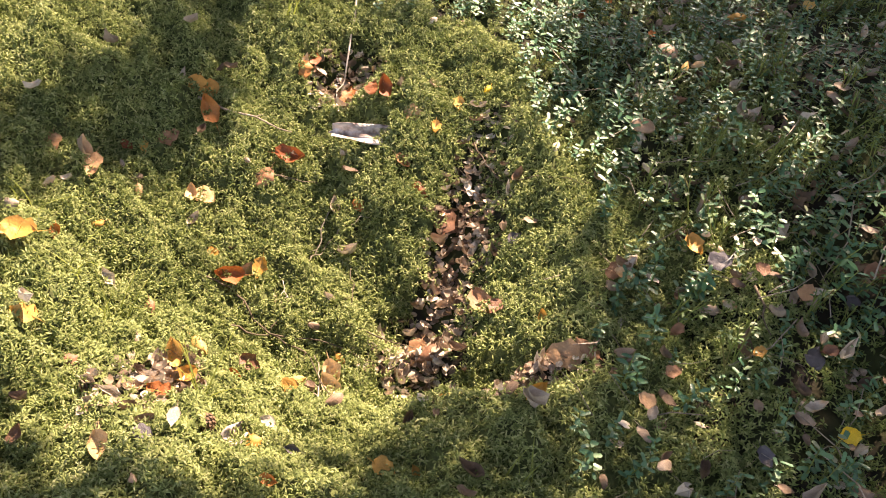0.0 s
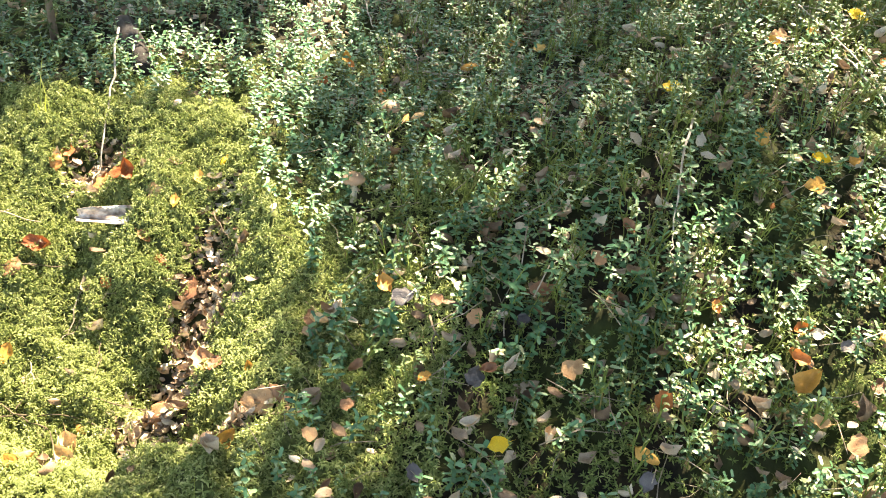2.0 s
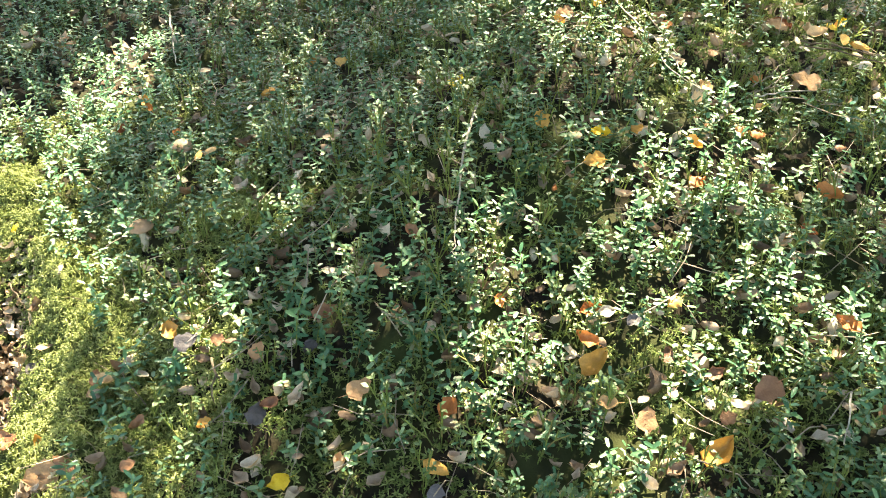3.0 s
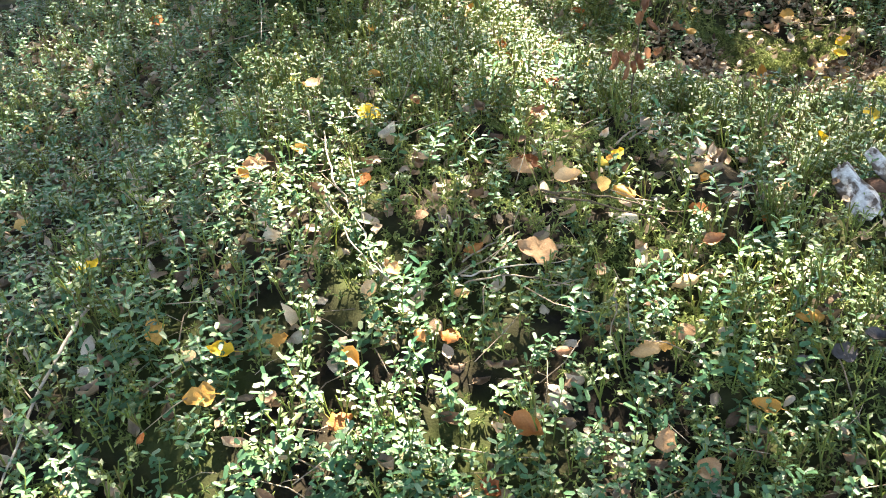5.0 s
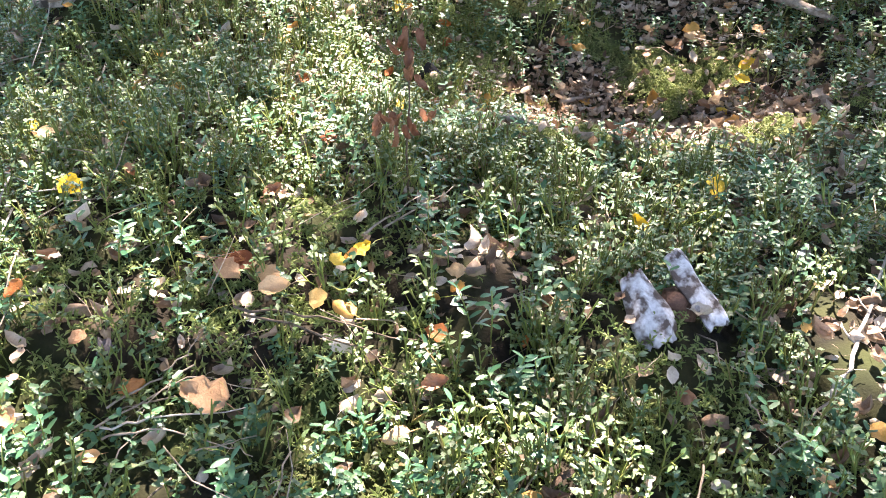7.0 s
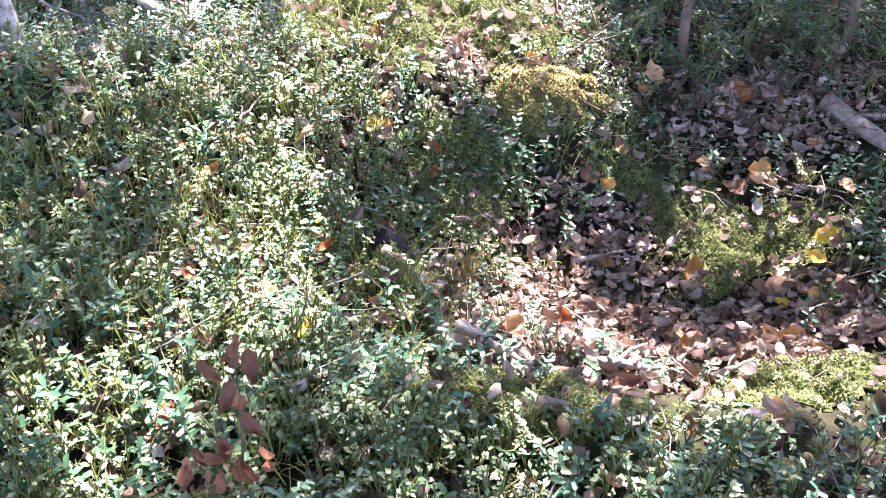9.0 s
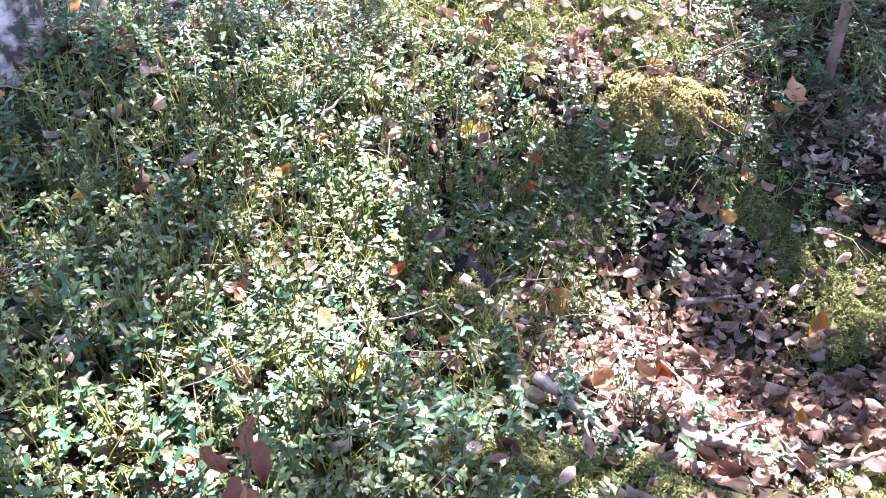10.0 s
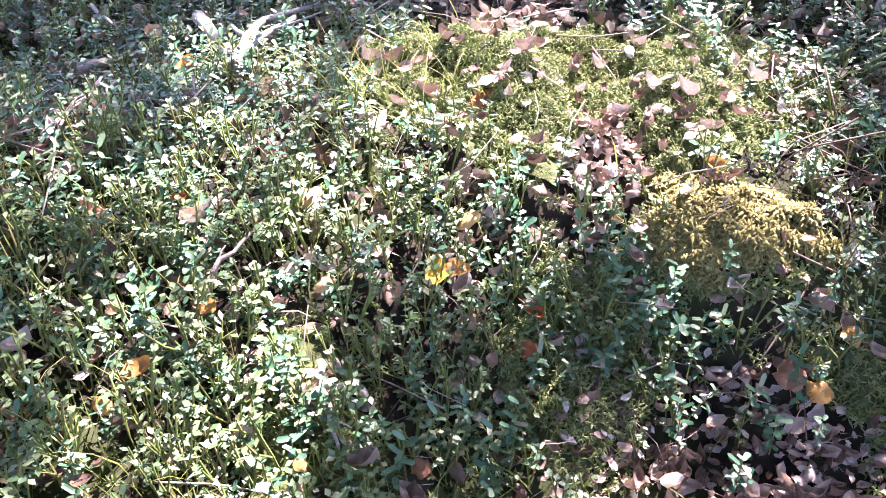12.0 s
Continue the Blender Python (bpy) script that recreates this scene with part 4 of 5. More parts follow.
fallen_twig([(1.30, 2.00), (1.24, 2.09), (1.10, 2.22)], 0.002, "grey")
fallen_twig([(0.69, 1.58), (0.71, 1.45)], 0.004, "dark")
fallen_twig([(0.62, 1.64), (0.67, 1.71)], 0.002, "pale")
fallen_twig([(-0.24, 1.80), (-0.20, 1.73), (-0.19, 1.64)], 0.002, "dark")
fallen_twig([(-0.39, 1.70), (-0.35, 1.63)], 0.002, "pale")
fallen_twig([(-0.19, 1.29), (-0.22, 1.46), (-0.25, 1.51)], 0.003, "grey")
fallen_twig([(0.23, 3.62), (0.30, 3.29), (0.35, 3.08)], 0.005, "pale")
fallen_twig([(1.89, 2.62), (1.93, 2.35)], 0.0025, "grey")
fallen_twig([(2.11, 2.24), (2.25, 2.34), (2.38, 2.30)], 0.0022, "grey")
fallen_twig([(2.06, 1.34), (2.00, 1.22)], 0.003, "pale")
fallen_twig([(1.69, 1.69), (1.76, 1.73)], 0.002, "grey")
fallen_twig([(1.49, 4.20), (1.56, 3.62)], 0.004, "pale")
fallen_twig([(1.76, 3.65), (1.79, 3.21)], 0.0035, "pale")
fallen_twig([(1.21, 3.63), (1.36, 3.80), (1.64, 3.72), (1.81, 3.55)], 0.0035, "grey")
fallen_twig([(1.50, 3.14), (1.76, 2.93), (1.86, 2.80), (1.94, 2.81)], 0.003, "pale")
fallen_twig([(1.77, 2.90), (1.80, 2.75), (1.83, 2.71)], 0.003, "pale")
fallen_twig([(1.82, 2.77), (1.85, 2.53), (1.92, 2.35), (1.95, 2.25), (1.99, 2.17)], 0.0025, "pale")
fallen_twig([(2.12, 2.24), (2.22, 2.26), (2.35, 2.27)], 0.003, "pale")
fallen_twig([(2.25, 2.36), (2.16, 2.26)], 0.002, "grey")
fallen_twig([(2.32, 2.45), (2.47, 2.44), (2.62, 2.41), (2.68, 2.35)], 0.003, "dark")
fallen_twig([(2.57, 2.71), (2.73, 2.89)], 0.003, "grey")
fallen_twig([(2.43, 2.19), (2.40, 2.08), (2.40, 2.03)], 0.002, "grey")
fallen_twig([(0.46, 4.03), (0.60, 4.14)], 0.004, "pale")
fallen_twig([(2.28, 2.18), (2.37, 2.22)], 0.002, "grey")
fallen_twig([(3.36, 2.32), (3.45, 2.44), (3.55, 2.60), (3.70, 2.83)], 0.006, "pale")
fallen_twig([(3.36, 2.32), (3.21, 2.19)], 0.003, "grey")
fallen_twig([(3.11, 2.21), (3.05, 2.08), (2.97, 1.98)], 0.0025, "grey")
fallen_twig([(2.12, 2.23), (2.22, 2.24), (2.31, 2.21), (2.38, 2.18)], 0.0025, "grey")
fallen_twig([(2.12, 2.27), (2.20, 2.34), (2.25, 2.38), (2.27, 2.42)], 0.0025, "grey")
fallen_twig([(1.82, 2.52), (1.87, 2.38), (1.93, 2.26), (2.00, 2.17)], 0.003, "pale")
fallen_twig([(2.33, 2.45), (2.53, 2.38), (2.62, 2.34)], 0.003, "dark")
fallen_twig([(2.54, 2.69), (2.65, 2.83)], 0.0035, "grey")
fallen_twig([(3.20, 2.31), (3.22, 2.25)], 0.0025, "grey")
fallen_twig([(2.87, 3.59), (2.94, 3.54), (3.03, 3.48)], 0.012, "pale")
fallen_twig([(3.15, 3.58), (3.26, 3.59), (3.38, 3.61)], 0.012, "grey")
fallen_twig([(3.43, 3.63), (3.54, 3.70)], 0.008, "grey")
fallen_twig([(3.13, 4.13), (3.28, 4.19)], 0.01, "grey")
fallen_twig([(2.70, 3.89), (2.75, 3.95)], 0.006, "pale")
fallen_twig([(2.50, 3.68), (2.56, 3.56), (2.58, 3.47), (2.57, 3.40)], 0.003, "pale")
fallen_twig([(2.44, 3.43), (2.54, 3.45), (2.72, 3.55)], 0.0025, "grey")
fallen_twig([(2.37, 3.73), (2.54, 3.80)], 0.002, "grey")
fallen_twig([(1.73, 4.57), (1.87, 4.22)], 0.004, "pale")
fallen_twig([(1.62, 5.06), (1.89, 4.80), (1.93, 5.03)], 0.016, "pale")
fallen_twig([(3.31, 3.92), (3.05, 3.87)], 0.003, "dark")
fallen_twig([(3.75, 4.38), (3.87, 4.32)], 0.003, "grey")
fallen_twig([(3.48, 4.30), (3.25, 4.07)], 0.002, "dark")
fallen_twig([(1.93, 4.73), (1.87, 4.90), (1.85, 5.02), (1.95, 5.17)], 0.013, "pale")
fallen_twig([(1.41, 4.80), (1.61, 4.86)], 0.013, "grey")
fallen_twig([(1.71, 4.60), (1.81, 4.38), (1.99, 4.04)], 0.005, "grey")
fallen_twig([(1.18, 5.16), (1.46, 4.97)], 0.007, "pale")
fallen_twig([(2.28, 4.06), (2.30, 4.20)], 0.006, "grey")
fallen_twig([(1.92, 4.59), (2.10, 4.36)], 0.004, "grey")
fallen_twig([(2.47, 4.01), (2.57, 3.87)], 0.007, "pale")
fallen_twig([(2.53, 5.00), (2.49, 4.82)], 0.003, "pale")
fallen_twig([(2.63, 5.20), (2.50, 5.09)], 0.004, "grey")
fallen_twig([(1.73, 4.55), (1.89, 4.21)], 0.005, "grey")
fallen_twig([(1.85, 3.57), (1.95, 3.46), (1.93, 3.36)], 0.003, "grey")
fallen_twig([(2.41, 3.80), (2.47, 3.73), (2.50, 3.61), (2.56, 3.51), (2.57, 3.38)], 0.003, "pale")
fallen_twig([(2.44, 3.41), (2.49, 3.48), (2.66, 3.65)], 0.0035, "pale")
fallen_twig([(2.51, 3.44), (2.71, 3.52)], 0.003, "dark")
fallen_twig([(3.88, 4.65), (4.11, 4.24)], 0.028, "grey")

# ---- single lingonberry shoots that stand out ----
def lingon_plant(seed, x, y):
    r = random.Random(seed)
    base = thing("lingonberry_shoot", "upright lingonberry shoot with glossy dark green leaves", "shrub", "lingonberry shoots")
    h = r.uniform(0.10, 0.13)
    bend = Vector((r.uniform(-0.02, 0.02), r.uniform(-0.02, 0.02), 0))
    part("stem", tube([(0, 0, -0.01), tuple(bend * 0.3 + Vector((0, 0, h * 0.5))), tuple(bend + Vector((0, 0, h)))], [0.0016, 0.0014, 0.001], 5), M_STEM, base)
    shape = oval_leaf(0.03, 0.01, 0.22, 0.15, 4)
    me = tri_mesh("leaf", *shape, M_BIGLEAF)
    n = r.randint(11, 14)
    for k in range(n):
        u = 0.35 + 0.65 * k / (n - 1)
        ob = new("leaf", me)
        ob.parent = base
        ob.matrix_basis = Matrix.Translation(bend * u + Vector((0, 0, h * u))) @ pose(0, 0, 0, r.uniform(-20, 20), r.uniform(-35, 5) - 20 * (u > 0.9), 137.5 * k + r.uniform(-15, 15)) @ Matrix.Scale(r.uniform(0.8, 1.1), 4)
    base.matrix_basis = pose(x, y, float(ground_z(x, y)), r.uniform(-8, 8), r.uniform(-8, 8), 0)
    return base


SHOOT_SPOTS = ((2.35, 2.14), (2.62, 2.00), (2.80, 2.37), (2.03, 2.21), (2.55, 2.26), (1.93, 1.86), (2.65, 2.13), (2.20, 2.66), (2.85, 2.32), (2.78, 2.34), (2.70, 2.21), (2.35, 2.13), (2.03, 2.23), (2.60, 2.12), (2.84, 2.15), (2.85, 2.70), (2.77, 2.46), (3.25, 2.20), (1.99, 2.14), (2.11, 2.73), (2.52, 2.23), (1.54, 2.33), (1.28, 2.27), (1.30, 1.84), (0.87, 1.64), (0.58, 1.62), (2.04, 1.71), (1.87, 1.82), (1.42, 1.71), (0.49, 1.63), (1.92, 1.30), (2.03, 2.04), (1.12, 1.94), (2.37, 3.17), (2.27, 3.10), (2.25, 3.25), (2.78, 3.35), (2.24, 3.97), (2.52, 3.41), (2.10, 3.65), (2.24, 3.93), (2.41, 3.97), (2.72, 4.31), (2.64, 4.44), (1.86, 4.57), (0.36, 1.83), (0.49, 1.45), (0.54, 1.30), (0.42, 1.31), (0.59, 1.62), (0.87, 1.70), (0.15, 2.41), (0.38, 2.15), (2.66, 2.94), (2.70, 2.62), (2.74, 2.47), (2.66, 2.76), (2.80, 2.83), (2.06, 2.62))
models = [lingon_plant(k, *SHOOT_SPOTS[k]) for k in range(8)]
for k, (x, y) in enumerate(SHOOT_SPOTS[8:]):
    copy_thing(models[k % 8], pose(x, y, float(ground_z(x, y)), random.uniform(-9, 9), random.uniform(-9, 9), random.uniform(0, 360)))


# ---- grass ----
def grass_tuft(x, y, n, height, spread, seed):
    r = random.Random(seed)
    base = thing("grass_tuft", "sparse tuft of thin yellow-green grass blades", "grass", "grass tufts")
    base.location = (x, y, float(ground_z(x, y)))
    for k in range(n):
        b = blade(height * r.uniform(0.6, 1.15), r.uniform(0.003, 0.0055), r.uniform(0.3, 1.6), r.uniform(0.8, 1.45), 6, r.uniform(0, 6.28), (r.uniform(-1, 1) * spread, r.uniform(-1, 1) * spread, -0.005))
        part("blade", b, M_GRASS, base)
    return base


grass_tuft(-0.67, 1.34, 7, 0.26, 0.02, 1)
grass_tuft(-0.78, 1.36, 6, 0.22, 0.03, 2)
grass_tuft(-0.43, 1.18, 7, 0.20, 0.02, 3)
grass_tuft(-0.59, 2.42, 8, 0.22, 0.02, 4)
grass_tuft(0.24, 1.05, 7, 0.12, 0.025, 5)
grass_tuft(-0.95, 1.50, 8, 0.2, 0.05, 6)
grass_tuft(3.07, 4.12, 11, 0.16, 0.025, 7)
grass_tuft(2.28, 4.67, 14, 0.24, 0.06, 8)
grass_tuft(2.41, 4.60, 14, 0.22, 0.06, 9)
grass_tuft(2.13, 4.77, 12, 0.24, 0.06, 10)
grass_tuft(2.64, 3.19, 12, 0.16, 0.06, 11)
grass_tuft(2.81, 3.81, 7, 0.24, 0.02, 12)
grass_tuft(2.74, 3.10, 14, 0.15, 0.08, 13)
grass_tuft(2.27, 3.01, 12, 0.16, 0.07, 14)
grass_tuft(2.35, 3.26, 12, 0.14, 0.08, 15)
grass_tuft(3.53, 4.83, 10, 0.2, 0.06, 16)
grass_tuft(3.23, 4.77, 12, 0.24, 0.08, 17)
grass_tuft(2.78, 4.04, 6, 0.2, 0.03, 18)
grass_tuft(3.20, 2.95, 14, 0.14, 0.1, 19)
grass_tuft(2.55, 2.95, 12, 0.15, 0.1, 20)
grass_tuft(1.08, 4.72, 12, 0.25, 0.08, 21)


gx2, gy2 = scattered(5200, 1.5, 3.3, 2.2, 5.1, lambda x, y: 0.08 * (1 - bare_at(x, y)) + 0.75 * spots(x, y, (2.35, 3.2, 0.4, 0.3, 0), (2.1, 3.6, 0.35, 0.4, 0), (2.72, 3.5, 0.12, 0.3, 0), (1.85, 3.5, 0.3, 0.4, 0), (2.25, 4.75, 0.3, 0.15, 0), (3.1, 2.9, 0.2, 0.15, 0)))
k = len(gx2)
straw = [blade(0.15, 0.0034, q, 1.35, 4) for q in (0.4, 0.8, 1.3, 1.8)]
v, t = strewn(straw, RNG.integers(0, 4, k), np.stack([gx2, gy2, ground_z(gx2, gy2)], 1), RNG.uniform(0, 7, k), RNG.uniform(0, 0.3, k), RNG.uniform(0, 7, k), RNG.uniform(0.6, 1.25, k))
tagged(new("thin_grass", tri_mesh("thin_grass", v, t, M_GRASS)), "fine yellow-green grass blades growing through the low shrubs", "grass", kind="stuff")

# ---- mushrooms ----
def lathe(profile, seg=20, wob=0.0, seed=0):
    r = random.Random(seed)
    v, t = [], []
    ph = r.uniform(0, 6)
    for rad, z in profile:
        for j in range(seg):
            a = 2 * math.pi * j / seg
            q = rad * (1 + wob * math.sin(2 * a + ph))
            v.append((q * math.cos(a), q * math.sin(a), z))
    for k in range(len(profile) - 1):
        for j in range(seg):
            a, b = k * seg + j, k * seg + (j + 1) % seg
            t += [(a, b, b + seg), (a, b + seg, a + seg)]
    return np.array(v), np.array(t)


def mushroom(x, y, cap, height, tilt, seed):
    base = thing("mushroom", "brown-capped mushroom with a pale stem among lingonberry", "mushroom", "mushrooms")
    base.matrix_basis = pose(x, y, float(ground_z(x, y)), tilt, tilt * 0.5, 0)
    part("stem", lathe([(0.001, -0.01), (0.011, -0.01), (0.010, height * 0.4), (0.009, height * 0.9), (0.001, height * 0.92)], 14, 0.06, seed), M_MUSH_STEM, base)
    arc = [(cap * math.sin(a), height + cap * 0.62 * math.cos(a)) for a in np.linspace(0.03, 1.62, 9)]
    under = [(cap * 0.96, height - cap * 0.08), (cap * 0.6, height - cap * 0.02), (0.009, height - cap * 0.1)]
    part("cap", lathe(arc + under, 24, 0.04, seed), M_MUSH, base, "smooth domed brown cap")


mushroom(0.487, 2.44, 0.031, 0.07, 5, 1)
mushroom(0.432, 2.08, 0.034, 0.058, -6, 2)


# ---- sheets of bark ----
def sheet(length, width, curl, ragged, thick, seed, nu=14, nv=8):
    """A curved sheet with torn ends and real thickness."""
    r = random.Random(seed)
    end = [(r.uniform(-1, 1) * ragged, r.uniform(-1, 1) * ragged) for _ in range(nv + 1)]
    v, t = [], []
    for side in (0, 1):
        for i in range(nu + 1):
            for j in range(nv + 1):
                u, w = i / nu, j / nv - 0.5
                x = (u - 0.5) * length + (end[j][0] * (1 - u) ** 3 + end[j][1] * u ** 3) * length
                y = w * width * (1 + 0.12 * math.sin(5 * u + seed)) * (0.3 + 0.7 * math.sin(math.pi * (0.1 + 0.82 * u)) ** 0.7)
                z = curl * width * (4 * w * w) * 0.5 + 0.004 * math.sin(9 * u + 7 * w + seed) + 0.003 * math.sin(23 * w + 4 * u) - side * thick
                v.append((x, y, z))
    m = (nu + 1) * (nv + 1)
    for i in range(nu):
        for j in range(nv):
            a = i * (nv + 1) + j
            b = a + nv + 1
            t += [(a, b, a + 1), (a + 1, b, b + 1), (m + a, m + a + 1, m + b), (m + a + 1, m + b + 1, m + b)]
    rim = [i * (nv + 1) for i in range(nu + 1)] + [nu * (nv + 1) + j for j in range(1, nv + 1)] + [i * (nv + 1) + nv for i in range(nu - 1, -1, -1)] + [j for j in range(nv - 1, 0, -1)]
    for a, b in zip(rim, rim[1:] + rim[:1]):
        t += [(a, a + m, b), (b, a + m, b + m)]
    return np.array(v), np.array(t)


bark = thing("birch_bark_piece", "curled piece of pale peeled birch bark on moss", "bark")
bark.matrix_basis = pose(-0.285, 2.1, float(ground_z(-0.285, 2.1)) + 0.035, 38, 4, 19)
part("bark_sheet", sheet(0.19, 0.06, 0.6, 0.035, 0.0025, 3), M_PALEBARK, bark)

cup = thing("bark_chip", "small whitish bark chip beside the pine cone", "bark")
cup.matrix_basis = pose(-0.315, 1.085, float(ground_z(-0.315, 1.085)) + 0.022, 30, 10, 60)
part("bark_sheet", sheet(0.05, 0.045, 0.5, 0.05, 0.002, 8, 8, 6), M_PALEBARK, cup)

stump = thing("rotten_birch_stump", "broken rotten birch stump with peeling white bark", "stump")
sx, sy = 3.13, 2.53
stump.location = (sx, sy, float(ground_z(sx, sy)))
for k, (dx, dy, dz, rx, ry, rz, ln, wd) in enumerate(((-0.06, -0.03, 0.05, 30, -10, 108, 0.15, 0.085), (0.045, 0.015, 0.06, 28, 14, 118, 0.17, 0.07))):
    s = part("bark_slab", sheet(ln, wd, -0.45, 0.035, 0.006, 20 + k), M_WHITEROT, stump)
    s.matrix_basis = pose(dx, dy, dz, 0, 0, rz) @ pose(0, 0, 0, 0, -rx, 0) @ pose(0, 0, 0, ry, 0, 0)
core = part("rotten_core", tube([(0.0, 0.03, -0.03), (0.005, 0.015, 0.015), (-0.005, -0.01, 0.045)], [0.05, 0.04, 0.015], 11), M_ROT, stump, "dark crumbling red-brown rotten wood")

stub = thing("broken_log_stub", "short dark charred log stub standing among shrubs", "log")
stub.matrix_basis = pose(2.70, 3.85, float(ground_z(2.70, 3.85)) + 0.01, 16, -24, 0)
part("log_stub", lathe([(0.001, -0.02), (0.034, -0.02), (0.034, 0.03), (0.031, 0.07), (0.028, 0.098), (0.022, 0.105), (0.001, 0.1)], 16, 0.12, 4), M_CHAR, stub)

dark_log = thing("hollow_log", "dark decayed log end half sunk in moss", "log")
lz = float(ground_z(-0.45, 2.85))
part("log", tube([(-0.56, 3.05, lz + 0.025), (-0.47, 2.9, lz + 0.02), (-0.385, 2.74, lz + 0.005)], [0.042, 0.04, 0.036], 12), M_CHAR, dark_log)

# ---- pine cone ----
cone = thing("pine_cone", "brown open pine cone lying in moss", "cone")
cone.matrix_basis = pose(-0.366, 1.075, float(ground_z(-0.366, 1.075)) + 0.03, 60, 0, 15)
part("core", lathe([(0.001, -0.022), (0.011, -0.016), (0.014, -0.004), (0.012, 0.01), (0.006, 0.02), (0.001, 0.023)], 12), M_CONE, cone)
sv = np.array([(0, -0.004, 0), (0, 0.004, 0), (0.006, -0.005, 0.002), (0.006, 0.005, 0.002), (0.009, 0, 0.0035), (0.007, 0, -0.002), (0, 0, -0.003)])
stt = np.array([(0, 2, 1), (1, 2, 3), (2, 4, 3), (2, 5, 4), (4, 5, 3), (0, 6, 2), (2, 6, 5), (5, 6, 3), (3, 6, 1)])
scale_mesh = tri_mesh("scale", sv, stt, M_CONE, False)
for k in range(44):
    u = k / 43
    q = new("scale", scale_mesh)
    q.parent = cone
    rr = 0.0125 * math.sin(math.pi * (0.12 + 0.8 * u)) ** 0.6
    a = 137.5 * k
    q.matrix_basis = pose(rr * math.cos(radians(a)), rr * math.sin(radians(a)), -0.018 + 0.038 * u, 0, -25 - 40 * u, a)

# ---- a hummock of moss over an old stump ----
hummock = thing("moss_hummock", "rounded moss-covered stump hummock at the hollow's edge", "stump")
HX, HY = 3.0, 4.6
hz = -0.03
hummock.location = (HX, HY, hz)
dome_p = [(0.13, -0.3), (0.14, -0.12), (0.15, 0.0), (0.148, 0.06), (0.13, 0.105), (0.1, 0.135), (0.055, 0.15), (0.004, 0.155)]
dv, dt = lathe(dome_p, 28, 0.08, 5)
dv = dv * np.array([1.15, 0.66, 0.88]) + (0.012 * np.sin(dv[:, :1] * 60) * np.cos(dv[:, 1:2] * 50))
# near-black colour paints in the shaded cave below the moss
part("stump_core", (dv, dt), M_CHAR, hummock, "stump side coloured near black for the shade under the moss")
k = 6400
ua, uz = RNG.uniform(0, 2 * np.pi, k), RNG.uniform(0, 1, k) ** 1.0
el = uz * 1.62 - 0.08
hr = 0.14 * np.cos(el) * (1 + 0.12 * np.sin(3 * ua + 1) + 0.07 * np.sin(9 * ua + 7 * el))
hp = np.stack([1.34 * hr * np.cos(ua), 0.78 * hr * np.sin(ua), 0.03 + 0.115 * np.sin(el) + 0.018 * np.sin(5 * ua) * np.cos(el) + 0.012 * np.sin(11 * ua + 9 * el) - 0.09 * RNG.random(k) ** 3 * (el < 0.4)], 1)
v, t = strewn(SPRIGS, RNG.integers(0, len(SPRIGS), k), hp, RNG.uniform(0, 7, k), (1.5 - el) * 0.8 + RNG.normal(0, 0.2, k), ua, RNG.uniform(0.9, 1.7, k))
# golden colour stands for sun on the hummock's top
part("moss", (v, t), M_MOSS_SUNLIT, hummock, "shaggy green moss cover, coloured golden as if sunlit")


k = 2400
wa = RNG.uniform(0, 2 * np.pi, k)
wp = np.stack([0.19 * np.cos(wa), 0.115 * np.sin(wa), RNG.uniform(-0.2, 0.06, k)], 1)
v, t = strewn(SPRIGS, RNG.integers(0, len(SPRIGS), k), wp, RNG.uniform(0, 7, k), RNG.uniform(1.1, 1.9, k), wa, RNG.uniform(1.1, 2.1, k))
part("hanging_moss", (v, t), M_MOSS_GREEN, hummock, "dull green moss hanging down the stump side")


# ---- birches ----
def leaf_cloud(n, centres, spread, size, seed):
    g = np.random.default_rng(seed)
    c = np.array(centres)[g.integers(0, len(centres), n)]
    at = c + g.normal(0, 1, (n, 3)) * spread
    s = oval_leaf(0.06, 0.05, 0.15, 0.1, 1)
    return strewn([s], np.zeros(n, int), at, g.uniform(0, 7, n), g.uniform(0, 2.5, n), g.uniform(0, 7, n), g.uniform(*size, n))


def birch(x, y, radius, height, lean, seed, label):
    r = random.Random(seed)
    base = thing("birch_tree", label, "tree", "birches")
    z = float(ground_z(x, y)) - 0.03
    base.location = (x, y, z)
    top = Vector((lean[0] * height, lean[1] * height, height))
    pts = [top * (k / 12) + Vector((r.uniform(-1, 1), r.uniform(-1, 1), 0)) * 0.015 * (k > 1) for k in range(13)]
    pts.insert(1, top * 0.02)
    rad = [radius * 1.35, radius * 1.12] + [radius * (1 - 0.85 * k / 12) for k in range(1, 13)]
    part("trunk", tube([tuple(p) for p in pts], rad, 18), M_BIRCH, base, "white flaking bark with dark scars")
    tips = []
    for k in range(9):
        u = 0.76 + 0.025 * k
        a = 2.4 * k
        ln = (1.1 - u) * height * 0.35
        s = top * u
        e = s + Vector((math.cos(a) * ln, math.sin(a) * ln, ln * 0.7))
        part("branch", tube([tuple(s), tuple((s + e) / 2 + Vector((0, 0, ln * 0.1))), tuple(e)], [radius * 0.35, radius * 0.25, radius * 0.1], 6), M_BIRCH, base)
        tips += [tuple(e), tuple((s + e) / 2)]
    part("crown", leaf_cloud(900, tips, height * 0.05, (0.8, 1.4), seed), M_CROWN, base, "light green leaves with gaps")




birch(1.53, 4.05, 0.074, 6.5, (-0.03, 0.05), 3, "thick white birch trunk standing among shrubs")
birch(1.68, 4.19, 0.021, 6.0, (-0.06, 0.04), 4, "slender young white birch stem")


